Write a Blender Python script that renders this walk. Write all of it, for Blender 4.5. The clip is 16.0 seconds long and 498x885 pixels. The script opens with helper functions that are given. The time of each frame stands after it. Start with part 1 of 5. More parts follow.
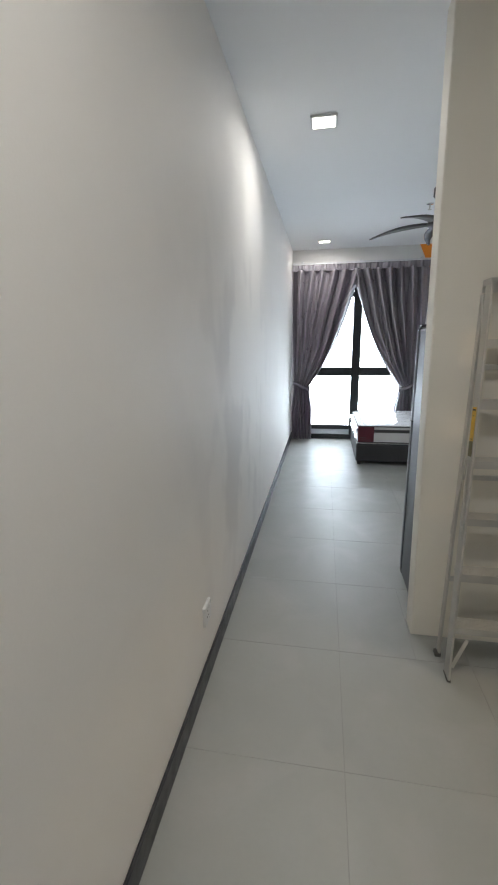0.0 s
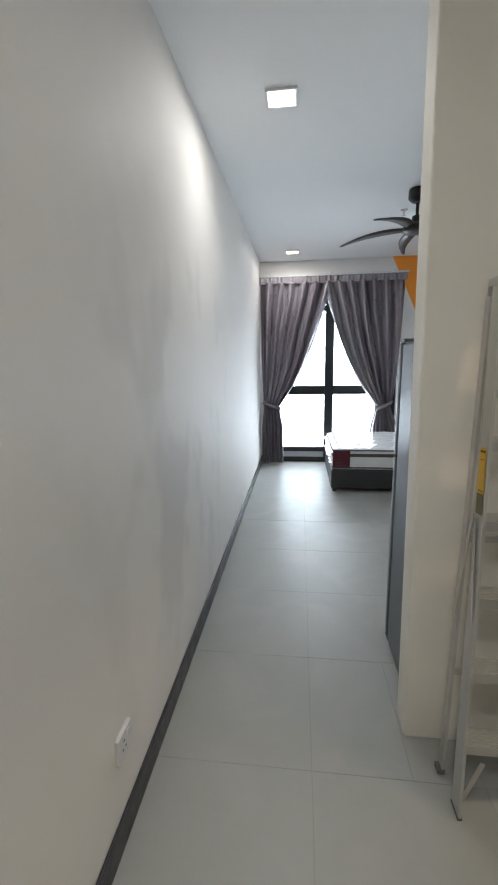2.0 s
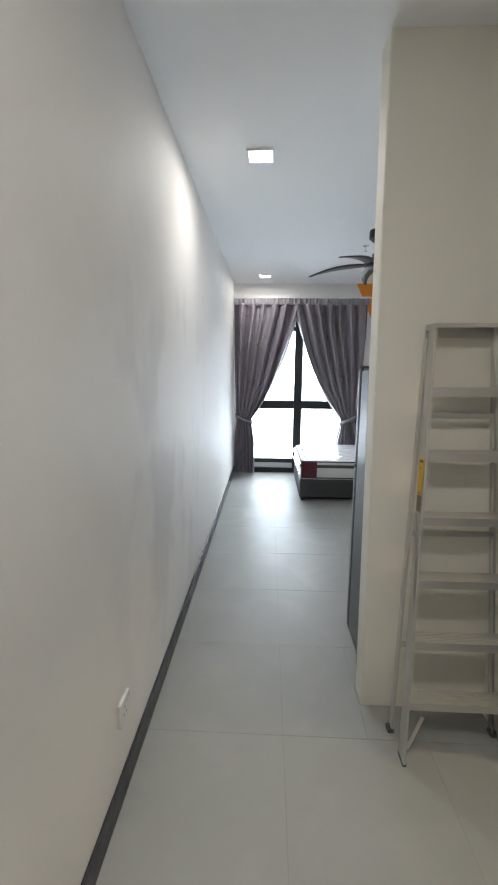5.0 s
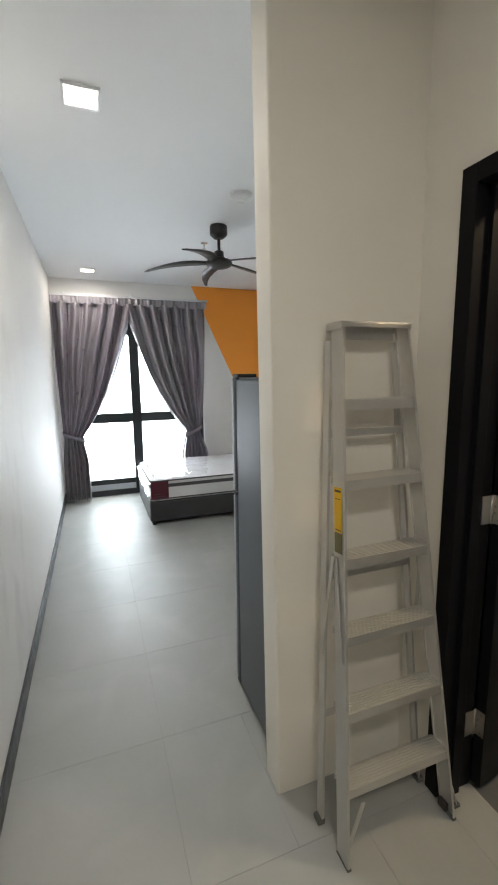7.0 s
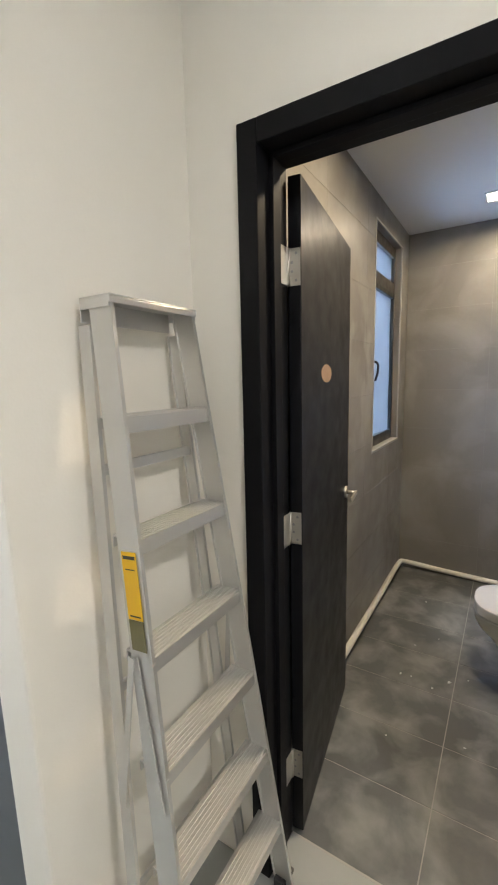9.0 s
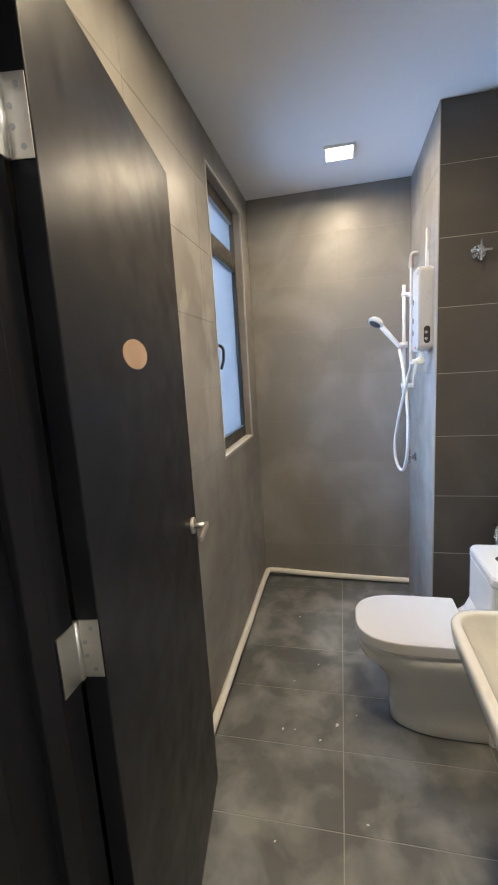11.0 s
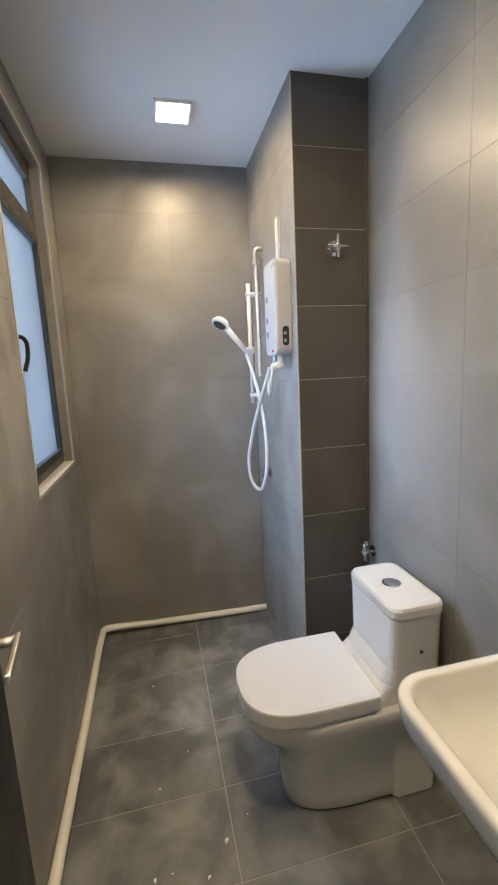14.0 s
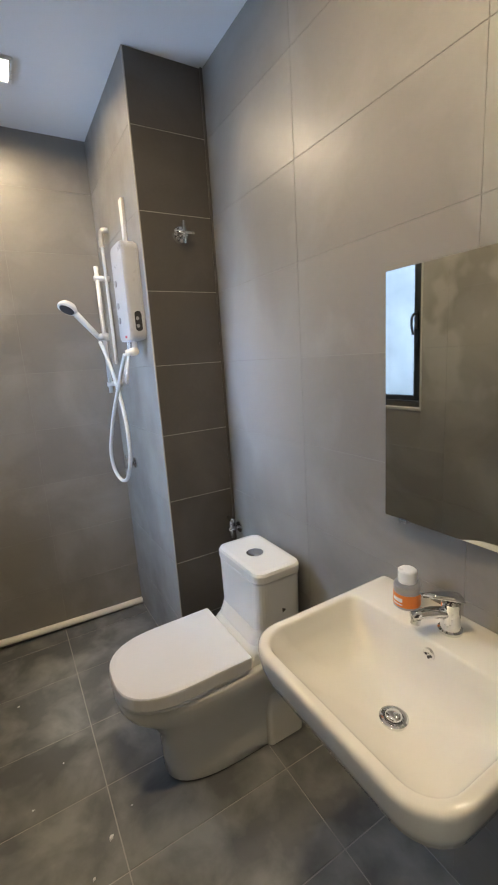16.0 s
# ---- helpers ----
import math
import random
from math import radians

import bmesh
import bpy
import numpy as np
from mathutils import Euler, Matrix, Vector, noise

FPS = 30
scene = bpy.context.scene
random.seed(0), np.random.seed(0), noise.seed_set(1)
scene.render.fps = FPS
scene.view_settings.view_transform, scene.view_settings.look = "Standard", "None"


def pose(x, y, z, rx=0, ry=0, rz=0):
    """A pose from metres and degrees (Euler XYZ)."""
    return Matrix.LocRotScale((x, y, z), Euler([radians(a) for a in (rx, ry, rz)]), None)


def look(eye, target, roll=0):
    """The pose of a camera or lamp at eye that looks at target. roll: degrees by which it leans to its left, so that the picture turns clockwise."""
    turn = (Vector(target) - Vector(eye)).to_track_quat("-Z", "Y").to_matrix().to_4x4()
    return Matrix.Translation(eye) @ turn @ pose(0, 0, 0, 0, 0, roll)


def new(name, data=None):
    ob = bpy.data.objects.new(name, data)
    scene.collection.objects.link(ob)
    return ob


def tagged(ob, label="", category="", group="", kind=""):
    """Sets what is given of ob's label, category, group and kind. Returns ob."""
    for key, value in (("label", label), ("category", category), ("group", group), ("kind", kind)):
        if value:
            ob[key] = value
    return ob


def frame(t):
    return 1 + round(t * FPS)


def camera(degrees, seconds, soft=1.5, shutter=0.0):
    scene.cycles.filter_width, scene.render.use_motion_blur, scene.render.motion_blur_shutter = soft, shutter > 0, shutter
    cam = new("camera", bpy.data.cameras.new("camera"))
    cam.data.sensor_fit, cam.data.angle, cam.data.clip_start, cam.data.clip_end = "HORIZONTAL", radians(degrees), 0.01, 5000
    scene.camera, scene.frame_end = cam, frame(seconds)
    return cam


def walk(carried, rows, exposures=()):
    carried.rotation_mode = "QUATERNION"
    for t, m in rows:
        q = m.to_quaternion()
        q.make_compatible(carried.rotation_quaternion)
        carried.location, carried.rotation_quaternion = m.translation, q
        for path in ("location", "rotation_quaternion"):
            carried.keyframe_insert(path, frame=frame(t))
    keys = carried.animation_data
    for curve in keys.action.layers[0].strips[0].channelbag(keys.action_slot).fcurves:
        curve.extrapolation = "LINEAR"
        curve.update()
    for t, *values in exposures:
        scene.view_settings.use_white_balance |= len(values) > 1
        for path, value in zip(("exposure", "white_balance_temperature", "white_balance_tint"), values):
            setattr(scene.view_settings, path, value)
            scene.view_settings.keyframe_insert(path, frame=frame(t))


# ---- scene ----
cam = camera(61.6, 16.0, soft=2.0)
PATH = [
    (0, (1.54, 1.395, 1.478), (1.196, 3.309, 1.011), -0.8),
    (0.5, (1.537, 1.628, 1.475), (1.233, 3.553, 1.028), -0.6),
    (1, (1.532, 1.778, 1.475), (1.25, 3.711, 1.045), -0.6),
    (1.5, (1.589, 1.87, 1.484), (1.343, 3.811, 1.07), -0.7),
    (2, (1.597, 1.916, 1.486), (1.358, 3.862, 1.09), -1.0),
    (2.5, (1.606, 1.874, 1.497), (1.382, 3.827, 1.127), -1.0),
    (3, (1.6, 1.751, 1.514), (1.399, 3.711, 1.171), -0.9),
    (5.3, (1.564, 1.645, 1.533), (1.515, 3.615, 1.191), 0.7),
    (5.5, (1.582, 1.698, 1.52), (1.573, 3.668, 1.175), 0.6),
    (6, (1.582, 1.849, 1.536), (1.706, 3.816, 1.194), 0.3),
    (6.5, (1.464, 2.033, 1.54), (1.847, 3.968, 1.212), -0.3),
    (7, (1.463, 2.157, 1.549), (2.15, 4.009, 1.236), -0.7),
    (7.5, (1.545, 2.286, 1.548), (2.553, 3.987, 1.246), -0.6),
    (8, (1.604, 2.38, 1.538), (2.898, 3.876, 1.244), -0.7),
    (8.5, (1.618, 2.493, 1.539), (3.144, 3.753, 1.251), -1.0),
    (9, (1.613, 2.609, 1.54), (3.29, 3.658, 1.246), -1.3),
    (9.5, (1.684, 2.681, 1.536), (3.478, 3.512, 1.236), -1.5),
    (10, (1.847, 2.725, 1.53), (3.721, 3.356, 1.228), -1.9),
    (10.2, (1.905, 2.743, 1.523), (3.802, 3.3, 1.218), -2.1),
    (12.3, (2.598, 2.734, 1.506), (4.53, 3.093, 1.137), -3.9),
    (12.5, (2.617, 2.727, 1.502), (4.555, 3.048, 1.129), -3.8),
    (13, (2.627, 2.771, 1.491), (4.591, 2.873, 1.13), -3.5),
    (13.5, (2.633, 2.846, 1.487), (4.596, 2.674, 1.145), -3.0),
    (14, (2.647, 2.9, 1.475), (4.574, 2.474, 1.151), -2.8),
    (14.5, (2.656, 2.924, 1.471), (4.525, 2.293, 1.141), -3.0),
    (15, (2.643, 2.909, 1.456), (4.448, 2.118, 1.111), -3.4),
    (15.5, (2.626, 2.884, 1.451), (4.373, 1.985, 1.078), -3.6),
    (16, (2.604, 2.868, 1.448), (4.302, 1.89, 1.052), -3.7),
]
EXPOSURES = [(0.0, -0.2, 6500, 10), (6.0, -0.02, 6550, 10), (7.0, 0.08, 6900, 10), (7.5, 0.38, 7350, 9), (8.0, 0.65, 7450, 9), (8.5, 0.9, 6900, 10), (9.0, 1.0, 6450, 10), (10.0, 1.15, 6300, 10),
             (12.3, 1.2, 6700, 10), (13.0, 1.17, 6900, 10), (16.0, 0.85, 7000, 10)]
walk(cam, [(t, look(eye, target, roll)) for t, eye, target, roll in PATH], EXPOSURES)

# ---- plan, in metres ----
LEFT, WINDOW_Y, CEIL = 1.057, 7.83, 2.735          # bedroom: left wall, window wall, ceiling
RIGHT = 3.95                                       # bedroom: right wall
PIER_X, PIER_Y, PIER_BACK = 2.008, 3.38, 3.50        # end and faces of the partition
DOOR_X, DOOR_X2 = 2.565, 2.70                      # wall with the bathroom door
BATH_Y0, BATH_Y1, BATH_X, BATH_CEIL = 1.907, 3.23, 4.965, 2.58
COL_X, COL_Y = 4.222, 2.225                        # boxed column in the bathroom
BATH_FLOOR = -0.012
BATH = Vector((0.09, 0.085, 0.0))                    # where the bathroom, drawn about its own corner, stands in the flat
HERE = [Vector()]                                  # origin of the room that is being built
ROW0, ROW = 0.253, 0.2965                          # courses of the wall tiles

# ---- light ----
world = bpy.data.worlds.new("sky")
scene.world = world
world.use_nodes = True
wn = world.node_tree
sky = wn.nodes.new("ShaderNodeTexSky")
sky.sky_type, sky.sun_disc = "NISHITA", False
sky.sun_elevation, sky.sun_rotation = radians(55), radians(20)
wn.links.new(sky.outputs[0], wn.nodes["Background"].inputs[0])
wn.nodes["Background"].inputs[1].default_value = 0.12

sun = new("sun", bpy.data.lights.new("sun", "SUN"))
sun.data.energy, sun.data.angle, sun.data.color = 0.8, radians(12), (1.0, 0.96, 0.9)
sun.matrix_world = look((10, 40, 60), (6, 20, 0))


def area(name, x, y, z, w, h, watts, color, target, spread=180):
    """An area lamp of that size that faces target."""
    ob = new(name, bpy.data.lights.new(name, "AREA"))
    ob.data.shape, ob.data.size, ob.data.size_y = "RECTANGLE", w, h
    ob.data.energy, ob.data.color, ob.data.spread = watts, color, radians(spread)
    ob.matrix_world = look((x, y, z), target)
    return ob


area("window_daylight", 2.02, 8.25, 1.25, 2.3, 2.6, 205, (0.78, 0.89, 1.0), (2.02, 0, 1.25))
area("bath_window_daylight", 4.51, 3.705, 1.8, 0.9, 1.5, 46, (0.40, 0.61, 1.0), (4.1, 0, 1.1), 125)
LAMP_COLOR = (1.0, 0.965, 0.91)
BATH_LAMP_COLOR = (1.0, 0.80, 0.53)
for y, watts in ((1.5, 14.5), (4.255, 7.5), (7.33, 6.0)):
    area("downlight_glow", 1.50, y, CEIL - 0.016, 0.13, 0.13, watts, LAMP_COLOR, (1.50, y, 0), 178)
area("bath_downlight_glow", 4.615, 2.725, BATH_CEIL - 0.016, 0.135, 0.135, 4.6, BATH_LAMP_COLOR, (4.615, 2.725, 0), 168)
area("bath_downlight_glow", 3.25, 2.70, BATH_CEIL - 0.016, 0.135, 0.135, 12.0, BATH_LAMP_COLOR, (3.25, 2.70, 0), 178)


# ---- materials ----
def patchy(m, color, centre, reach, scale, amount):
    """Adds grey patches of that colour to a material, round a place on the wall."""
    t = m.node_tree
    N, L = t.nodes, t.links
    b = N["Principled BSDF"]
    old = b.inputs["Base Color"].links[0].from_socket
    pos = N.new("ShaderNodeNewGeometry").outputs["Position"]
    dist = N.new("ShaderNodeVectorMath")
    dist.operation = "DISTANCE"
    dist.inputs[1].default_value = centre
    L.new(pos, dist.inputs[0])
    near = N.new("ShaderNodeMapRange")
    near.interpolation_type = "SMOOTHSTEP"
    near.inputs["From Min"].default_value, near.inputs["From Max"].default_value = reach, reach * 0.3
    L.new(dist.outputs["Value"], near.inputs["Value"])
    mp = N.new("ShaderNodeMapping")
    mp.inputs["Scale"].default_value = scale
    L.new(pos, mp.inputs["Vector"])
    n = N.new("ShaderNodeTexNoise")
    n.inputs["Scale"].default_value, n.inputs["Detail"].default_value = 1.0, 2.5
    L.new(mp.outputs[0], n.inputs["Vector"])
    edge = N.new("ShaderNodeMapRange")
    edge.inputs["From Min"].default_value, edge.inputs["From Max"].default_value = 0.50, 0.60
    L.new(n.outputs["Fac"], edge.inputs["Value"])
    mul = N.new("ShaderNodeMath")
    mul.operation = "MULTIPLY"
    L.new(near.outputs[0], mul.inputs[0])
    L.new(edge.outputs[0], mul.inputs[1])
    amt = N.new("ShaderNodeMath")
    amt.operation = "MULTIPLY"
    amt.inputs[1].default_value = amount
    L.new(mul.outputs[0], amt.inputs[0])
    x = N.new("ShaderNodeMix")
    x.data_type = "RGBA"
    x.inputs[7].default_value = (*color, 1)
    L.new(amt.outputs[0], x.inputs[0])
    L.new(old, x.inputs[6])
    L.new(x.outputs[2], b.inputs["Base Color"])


def material(name, color, rough=0.5, metal=0.0, vary=0.06, big=1.2, small=60.0, bump=0.02, tint=None, amount=0.0,
             stain=3.0, spec=0.5, coat=0.0, random=0.0, rough_vary=0.08, world_space=False, edges=(0.48, 0.68), swirl=0.6):
    """A principled material: base colour varied at two scales, optional stains of colour tint, fine relief."""
    m = bpy.data.materials.new(name)
    m.use_nodes = True
    t = m.node_tree
    N, L = t.nodes, t.links
    b = N["Principled BSDF"]
    b.inputs["Metallic"].default_value = metal
    b.inputs["Specular IOR Level"].default_value = spec
    b.inputs["Coat Weight"].default_value = coat
    b.inputs["Coat Roughness"].default_value = 0.08
    if world_space:
        where = N.new("ShaderNodeNewGeometry").outputs["Position"]
    else:
        where = N.new("ShaderNodeTexCoord").outputs["Object"]

    def cloud(scale, detail=4.0, distort=0.0):
        n = N.new("ShaderNodeTexNoise")
        n.inputs["Scale"].default_value, n.inputs["Detail"].default_value = scale, detail
        n.inputs["Distortion"].default_value = distort
        L.new(where, n.inputs["Vector"])
        return n.outputs["Fac"]

    def ramp(src, a, b_, lo, hi):
        r = N.new("ShaderNodeMapRange")
        for k, v in zip(("From Min", "From Max", "To Min", "To Max"), (a, b_, lo, hi)):
            r.inputs[k].default_value = v
        L.new(src, r.inputs["Value"])
        return r.outputs[0]

    def mixed(fac, a, b_, blend="MIX"):
        x = N.new("ShaderNodeMix")
        x.data_type, x.blend_type = "RGBA", blend
        for src, sock in ((fac, x.inputs[0]), (a, x.inputs[6]), (b_, x.inputs[7])):
            if isinstance(src, (int, float)):
                sock.default_value = src
            elif isinstance(src, tuple):
                sock.default_value = (*src, 1)
            else:
                L.new(src, sock)
        return x.outputs[2]

    lo = tuple(c * (1 - vary) for c in color)
    hi = tuple(min(1.0, c * (1 + vary)) for c in color)
    col = mixed(ramp(cloud(big), 0.3, 0.7, 0, 1), lo, hi)
    fine = cloud(small, 3.0)
    col = mixed(ramp(fine, 0.3, 0.7, 0, 0.35), col, lo)
    if tint:
        col = mixed(ramp(cloud(stain, 7.0, swirl), edges[0], edges[1], 0, amount), col, tint)
    if random:
        info = N.new("ShaderNodeObjectInfo").outputs["Random"]
        g = N.new("ShaderNodeCombineColor")
        for k in range(3):
            L.new(ramp(info, 0, 1, 1 - random, 1 + random), g.inputs[k])
        col = mixed(1.0, col, g.outputs[0], "MULTIPLY")
    L.new(col, b.inputs["Base Color"])
    L.new(ramp(cloud(big * 4, 5.0), 0.3, 0.7, max(0.02, rough - rough_vary), min(1, rough + rough_vary)), b.inputs["Roughness"])
    if bump:
        bn = N.new("ShaderNodeBump")
        bn.inputs["Strength"].default_value, bn.inputs["Distance"].default_value = bump, 0.01
        L.new(fine, bn.inputs["Height"])
        L.new(bn.outputs[0], b.inputs["Normal"])
    return m


def glow(name, color, strength):
    m = bpy.data.materials.new(name)
    m.use_nodes = True
    b = m.node_tree.nodes["Principled BSDF"]
    b.inputs["Base Color"].default_value = (0.9, 0.9, 0.88, 1)
    b.inputs["Emission Color"].default_value = (*color, 1)
    b.inputs["Emission Strength"].default_value = strength
    return m


def glass(name, color, rough, cloud=0.0):
    """Glass; cloud: how far its colour varies in soft blotches."""
    m = bpy.data.materials.new(name)
    m.use_nodes = True
    t = m.node_tree
    b = t.nodes["Principled BSDF"]
    b.inputs["Transmission Weight"].default_value = 1.0
    b.inputs["IOR"].default_value = 1.45
    n = t.nodes.new("ShaderNodeTexNoise")
    n.inputs["Scale"].default_value, n.inputs["Detail"].default_value = 4.0, 3.0
    t.links.new(t.nodes.new("ShaderNodeTexCoord").outputs["Object"], n.inputs["Vector"])
    r = t.nodes.new("ShaderNodeMapRange")
    r.inputs["To Min"].default_value, r.inputs["To Max"].default_value = rough * 0.8, rough * 1.2
    t.links.new(n.outputs["Fac"], r.inputs["Value"])
    t.links.new(r.outputs[0], b.inputs["Roughness"])
    x = t.nodes.new("ShaderNodeMix")
    x.data_type = "RGBA"
    x.inputs[6].default_value = (*[c * (1 - cloud) for c in color], 1)
    x.inputs[7].default_value = (*[min(1, c * (1 + cloud)) for c in color], 1)
    t.links.new(n.outputs["Fac"], x.inputs[0])
    t.links.new(x.outputs[2], b.inputs["Base Color"])
    return m


PAINT = material("wall_paint", (0.80, 0.785, 0.765), 0.62, vary=0.025, big=0.8, small=140, bump=0.03, tint=(0.70, 0.69, 0.68), amount=0.3, stain=1.2, spec=0.3, edges=(0.54, 0.7))
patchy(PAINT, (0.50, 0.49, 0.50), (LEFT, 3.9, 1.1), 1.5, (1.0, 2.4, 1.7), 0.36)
PIER_PAINT = material("cream_paint", (0.80, 0.77, 0.70), 0.6, vary=0.02, big=0.9, small=140, bump=0.03, spec=0.3)
CEIL_PAINT = material("ceiling_paint", (0.82, 0.83, 0.84), 0.75, vary=0.015, big=0.7, small=120, bump=0.02, spec=0.2)
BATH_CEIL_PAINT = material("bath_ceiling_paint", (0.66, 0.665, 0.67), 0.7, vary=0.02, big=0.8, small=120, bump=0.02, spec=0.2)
ORANGE = material("orange_paint", (1.0, 0.36, 0.05), 0.55, vary=0.04, big=1.5, small=140, bump=0.03, spec=0.3)
TILE = material("floor_tile", (0.355, 0.368, 0.352), 0.40, vary=0.05, big=2.0, small=45, bump=0.012, tint=(0.42, 0.42, 0.41), amount=0.5, stain=3.0, random=0.015, world_space=True)
GROUT = material("grey_grout", (0.328, 0.335, 0.322), 0.85, vary=0.1, big=5, bump=0.05)
WALL_GROUT = material("taupe_grout", (0.27, 0.258, 0.238), 0.85, vary=0.12, big=5, bump=0.05)
BATH_GROUT = material("pale_grout", (0.34, 0.33, 0.31), 0.85, vary=0.12, big=5, bump=0.05)
WALL_TILE = material("bath_wall_tile", (0.205, 0.193, 0.174), 0.40, vary=0.10, big=2.2, small=70, bump=0.01, tint=(0.31, 0.30, 0.28), amount=0.6, stain=2.2, random=0.04, world_space=True, edges=(0.46, 0.68))
FLOOR_TILE = material("bath_floor_tile", (0.112, 0.116, 0.117), 0.42, vary=0.2, big=2.5, small=45, bump=0.012, tint=(0.27, 0.275, 0.265), amount=0.85, stain=5.6, random=0.08, world_space=True, edges=(0.43, 0.68), swirl=0.3)
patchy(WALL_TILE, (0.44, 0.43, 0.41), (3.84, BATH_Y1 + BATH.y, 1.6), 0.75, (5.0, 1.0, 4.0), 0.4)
# pale patch by the column: daylight from the window, painted into the tile colour
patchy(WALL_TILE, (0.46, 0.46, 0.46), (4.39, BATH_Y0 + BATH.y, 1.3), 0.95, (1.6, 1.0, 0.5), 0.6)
COLUMN_TILE = material("dark_column_tile", (0.072, 0.066, 0.058), 0.42, vary=0.15, big=2.5, small=70, bump=0.01, tint=(0.12, 0.11, 0.10), amount=0.4, stain=3, random=0.08, world_space=True)
SKIRT = material("grey_skirting", (0.034, 0.036, 0.044), 0.4, vary=0.1, big=4)
BLACK = material("black_door_paint", (0.0055, 0.0057, 0.0072), 0.36, vary=0.06, big=3, small=90, bump=0.01, rough_vary=0.06, spec=0.24)
FRAME_BLACK = material("black_frame_paint", (0.0065, 0.0065, 0.0078), 0.5, vary=0.08, big=3, small=90, bump=0.01, rough_vary=0.04, spec=0.14)
STEEL = material("brushed_steel", (0.58, 0.555, 0.51), 0.42, 1.0, vary=0.05, small=200, bump=0.01)
CHROME = material("chrome", (0.78, 0.79, 0.80), 0.08, 1.0, vary=0.02, bump=0.0, rough_vary=0.03)
ALU = material("ladder_aluminium", (0.63, 0.62, 0.60), 0.37, 0.75, vary=0.05, big=6, small=160, bump=0.015, tint=(0.6, 0.59, 0.56), amount=0.3, stain=8, rough_vary=0.05)
WHITE_PLASTIC = material("white_plastic", (0.70, 0.71, 0.72), 0.32, vary=0.02, big=5, bump=0.0)
HEATER = material("pale_grey_plastic", (0.50, 0.51, 0.53), 0.34, vary=0.02, big=5, bump=0.0)
PVC = material("white_pvc", (0.72, 0.69, 0.62), 0.38, vary=0.04, big=6, bump=0.0)
CERAMIC = material("white_ceramic", (0.64, 0.63, 0.59), 0.12, vary=0.012, big=3, bump=0.0, coat=0.4, rough_vary=0.03)
SEAT_WHITE = material("toilet_lid_plastic", (0.62, 0.61, 0.595), 0.3, vary=0.012, big=3, bump=0.0, rough_vary=0.02)
DARK_PLASTIC = material("black_plastic", (0.02, 0.02, 0.022), 0.35, vary=0.1, big=8, bump=0.0)
GREY_RUBBER = material("grey_rubber", (0.12, 0.118, 0.11), 0.65, vary=0.1, big=8)
RUBBER = material("black_rubber", (0.025, 0.025, 0.025), 0.7, vary=0.1, big=8)
FRIDGE = material("dark_grey_steel", (0.088, 0.097, 0.115), 0.36, 0.4, vary=0.0, big=1.5, small=260, bump=0.0, rough_vary=0.0)
FRIDGE_EDGE = material("silver_door_edge", (0.5, 0.52, 0.55), 0.35, 0.6, vary=0.05, bump=0.0)
CURTAIN = material("grey_satin_cloth", (0.275, 0.25, 0.285), 0.34, vary=0.12, big=3, small=300, bump=0.05, spec=0.9)
WINDOW_BLACK = material("dark_window_aluminium", (0.022, 0.026, 0.028), 0.38, 0.3, vary=0.1, big=5, bump=0.0)
BATH_FRAME = material("grey_window_aluminium", (0.075, 0.068, 0.06), 0.4, 0.3, vary=0.1, big=5, bump=0.0)
BED_CLOTH = material("dark_grey_leatherette", (0.045, 0.046, 0.05), 0.5, vary=0.12, big=5, small=180, bump=0.06)
MATTRESS = material("white_quilted_cloth", (0.72, 0.72, 0.73), 0.6, vary=0.04, big=5, small=80, bump=0.08)
BURGUNDY = material("burgundy_cloth", (0.10, 0.012, 0.025), 0.55, vary=0.15, big=14, small=200, bump=0.05)
STRIPE = material("grey_stripe_cloth", (0.07, 0.07, 0.075), 0.6, vary=0.1, big=8, small=200, bump=0.05)
YELLOW = material("yellow_sticker", (0.80, 0.47, 0.01), 0.4, vary=0.05, big=8, bump=0.0)
INK = material("dark_print", (0.05, 0.045, 0.03), 0.5, vary=0.1, bump=0.0)
OLIVE = material("olive_sticker", (0.16, 0.14, 0.06), 0.45, vary=0.1, bump=0.0)
ORANGE_LABEL = material("orange_label", (0.75, 0.20, 0.03), 0.4, vary=0.05, bump=0.0)
GREY_LABEL = material("grey_tin", (0.35, 0.35, 0.36), 0.35, 0.5, vary=0.08, bump=0.0)
RED_PRINT = material("red_print", (0.6, 0.03, 0.05), 0.5, vary=0.05, bump=0.0)
BROWN = material("brown_oval_sticker", (0.33, 0.22, 0.15), 0.5, vary=0.1, big=20, bump=0.0)
FAN_BLACK = material("black_fan_plastic", (0.02, 0.018, 0.018), 0.38, vary=0.15, big=5, bump=0.0)
TRIM_PALE = material("pale_tile_trim", (0.40, 0.385, 0.35), 0.45, vary=0.05, big=6, bump=0.0)
MIRROR = material("mirror_silver", (0.72, 0.75, 0.72), 0.01, 1.0, vary=0.0, bump=0.0, rough_vary=0.005)
CLEAR = glass("clear_glass", (0.96, 0.98, 0.98), 0.02)
FROSTED = glass("frosted_glass", (0.060, 0.060, 0.058), 0.5, 0.7)
WRAP = glass("clear_plastic_wrap", (0.97, 0.98, 1.0), 0.12)
LIT = glow("lit_diffuser", (1.0, 0.95, 0.86), 9.0)
BATH_LIT = glow("lit_warm_diffuser", (1.0, 0.88, 0.72), 9.0)
HAZE = glow("bright_haze", (0.86, 0.93, 1.0), 2.2)


# ---- mesh helpers ----
BASE = {}


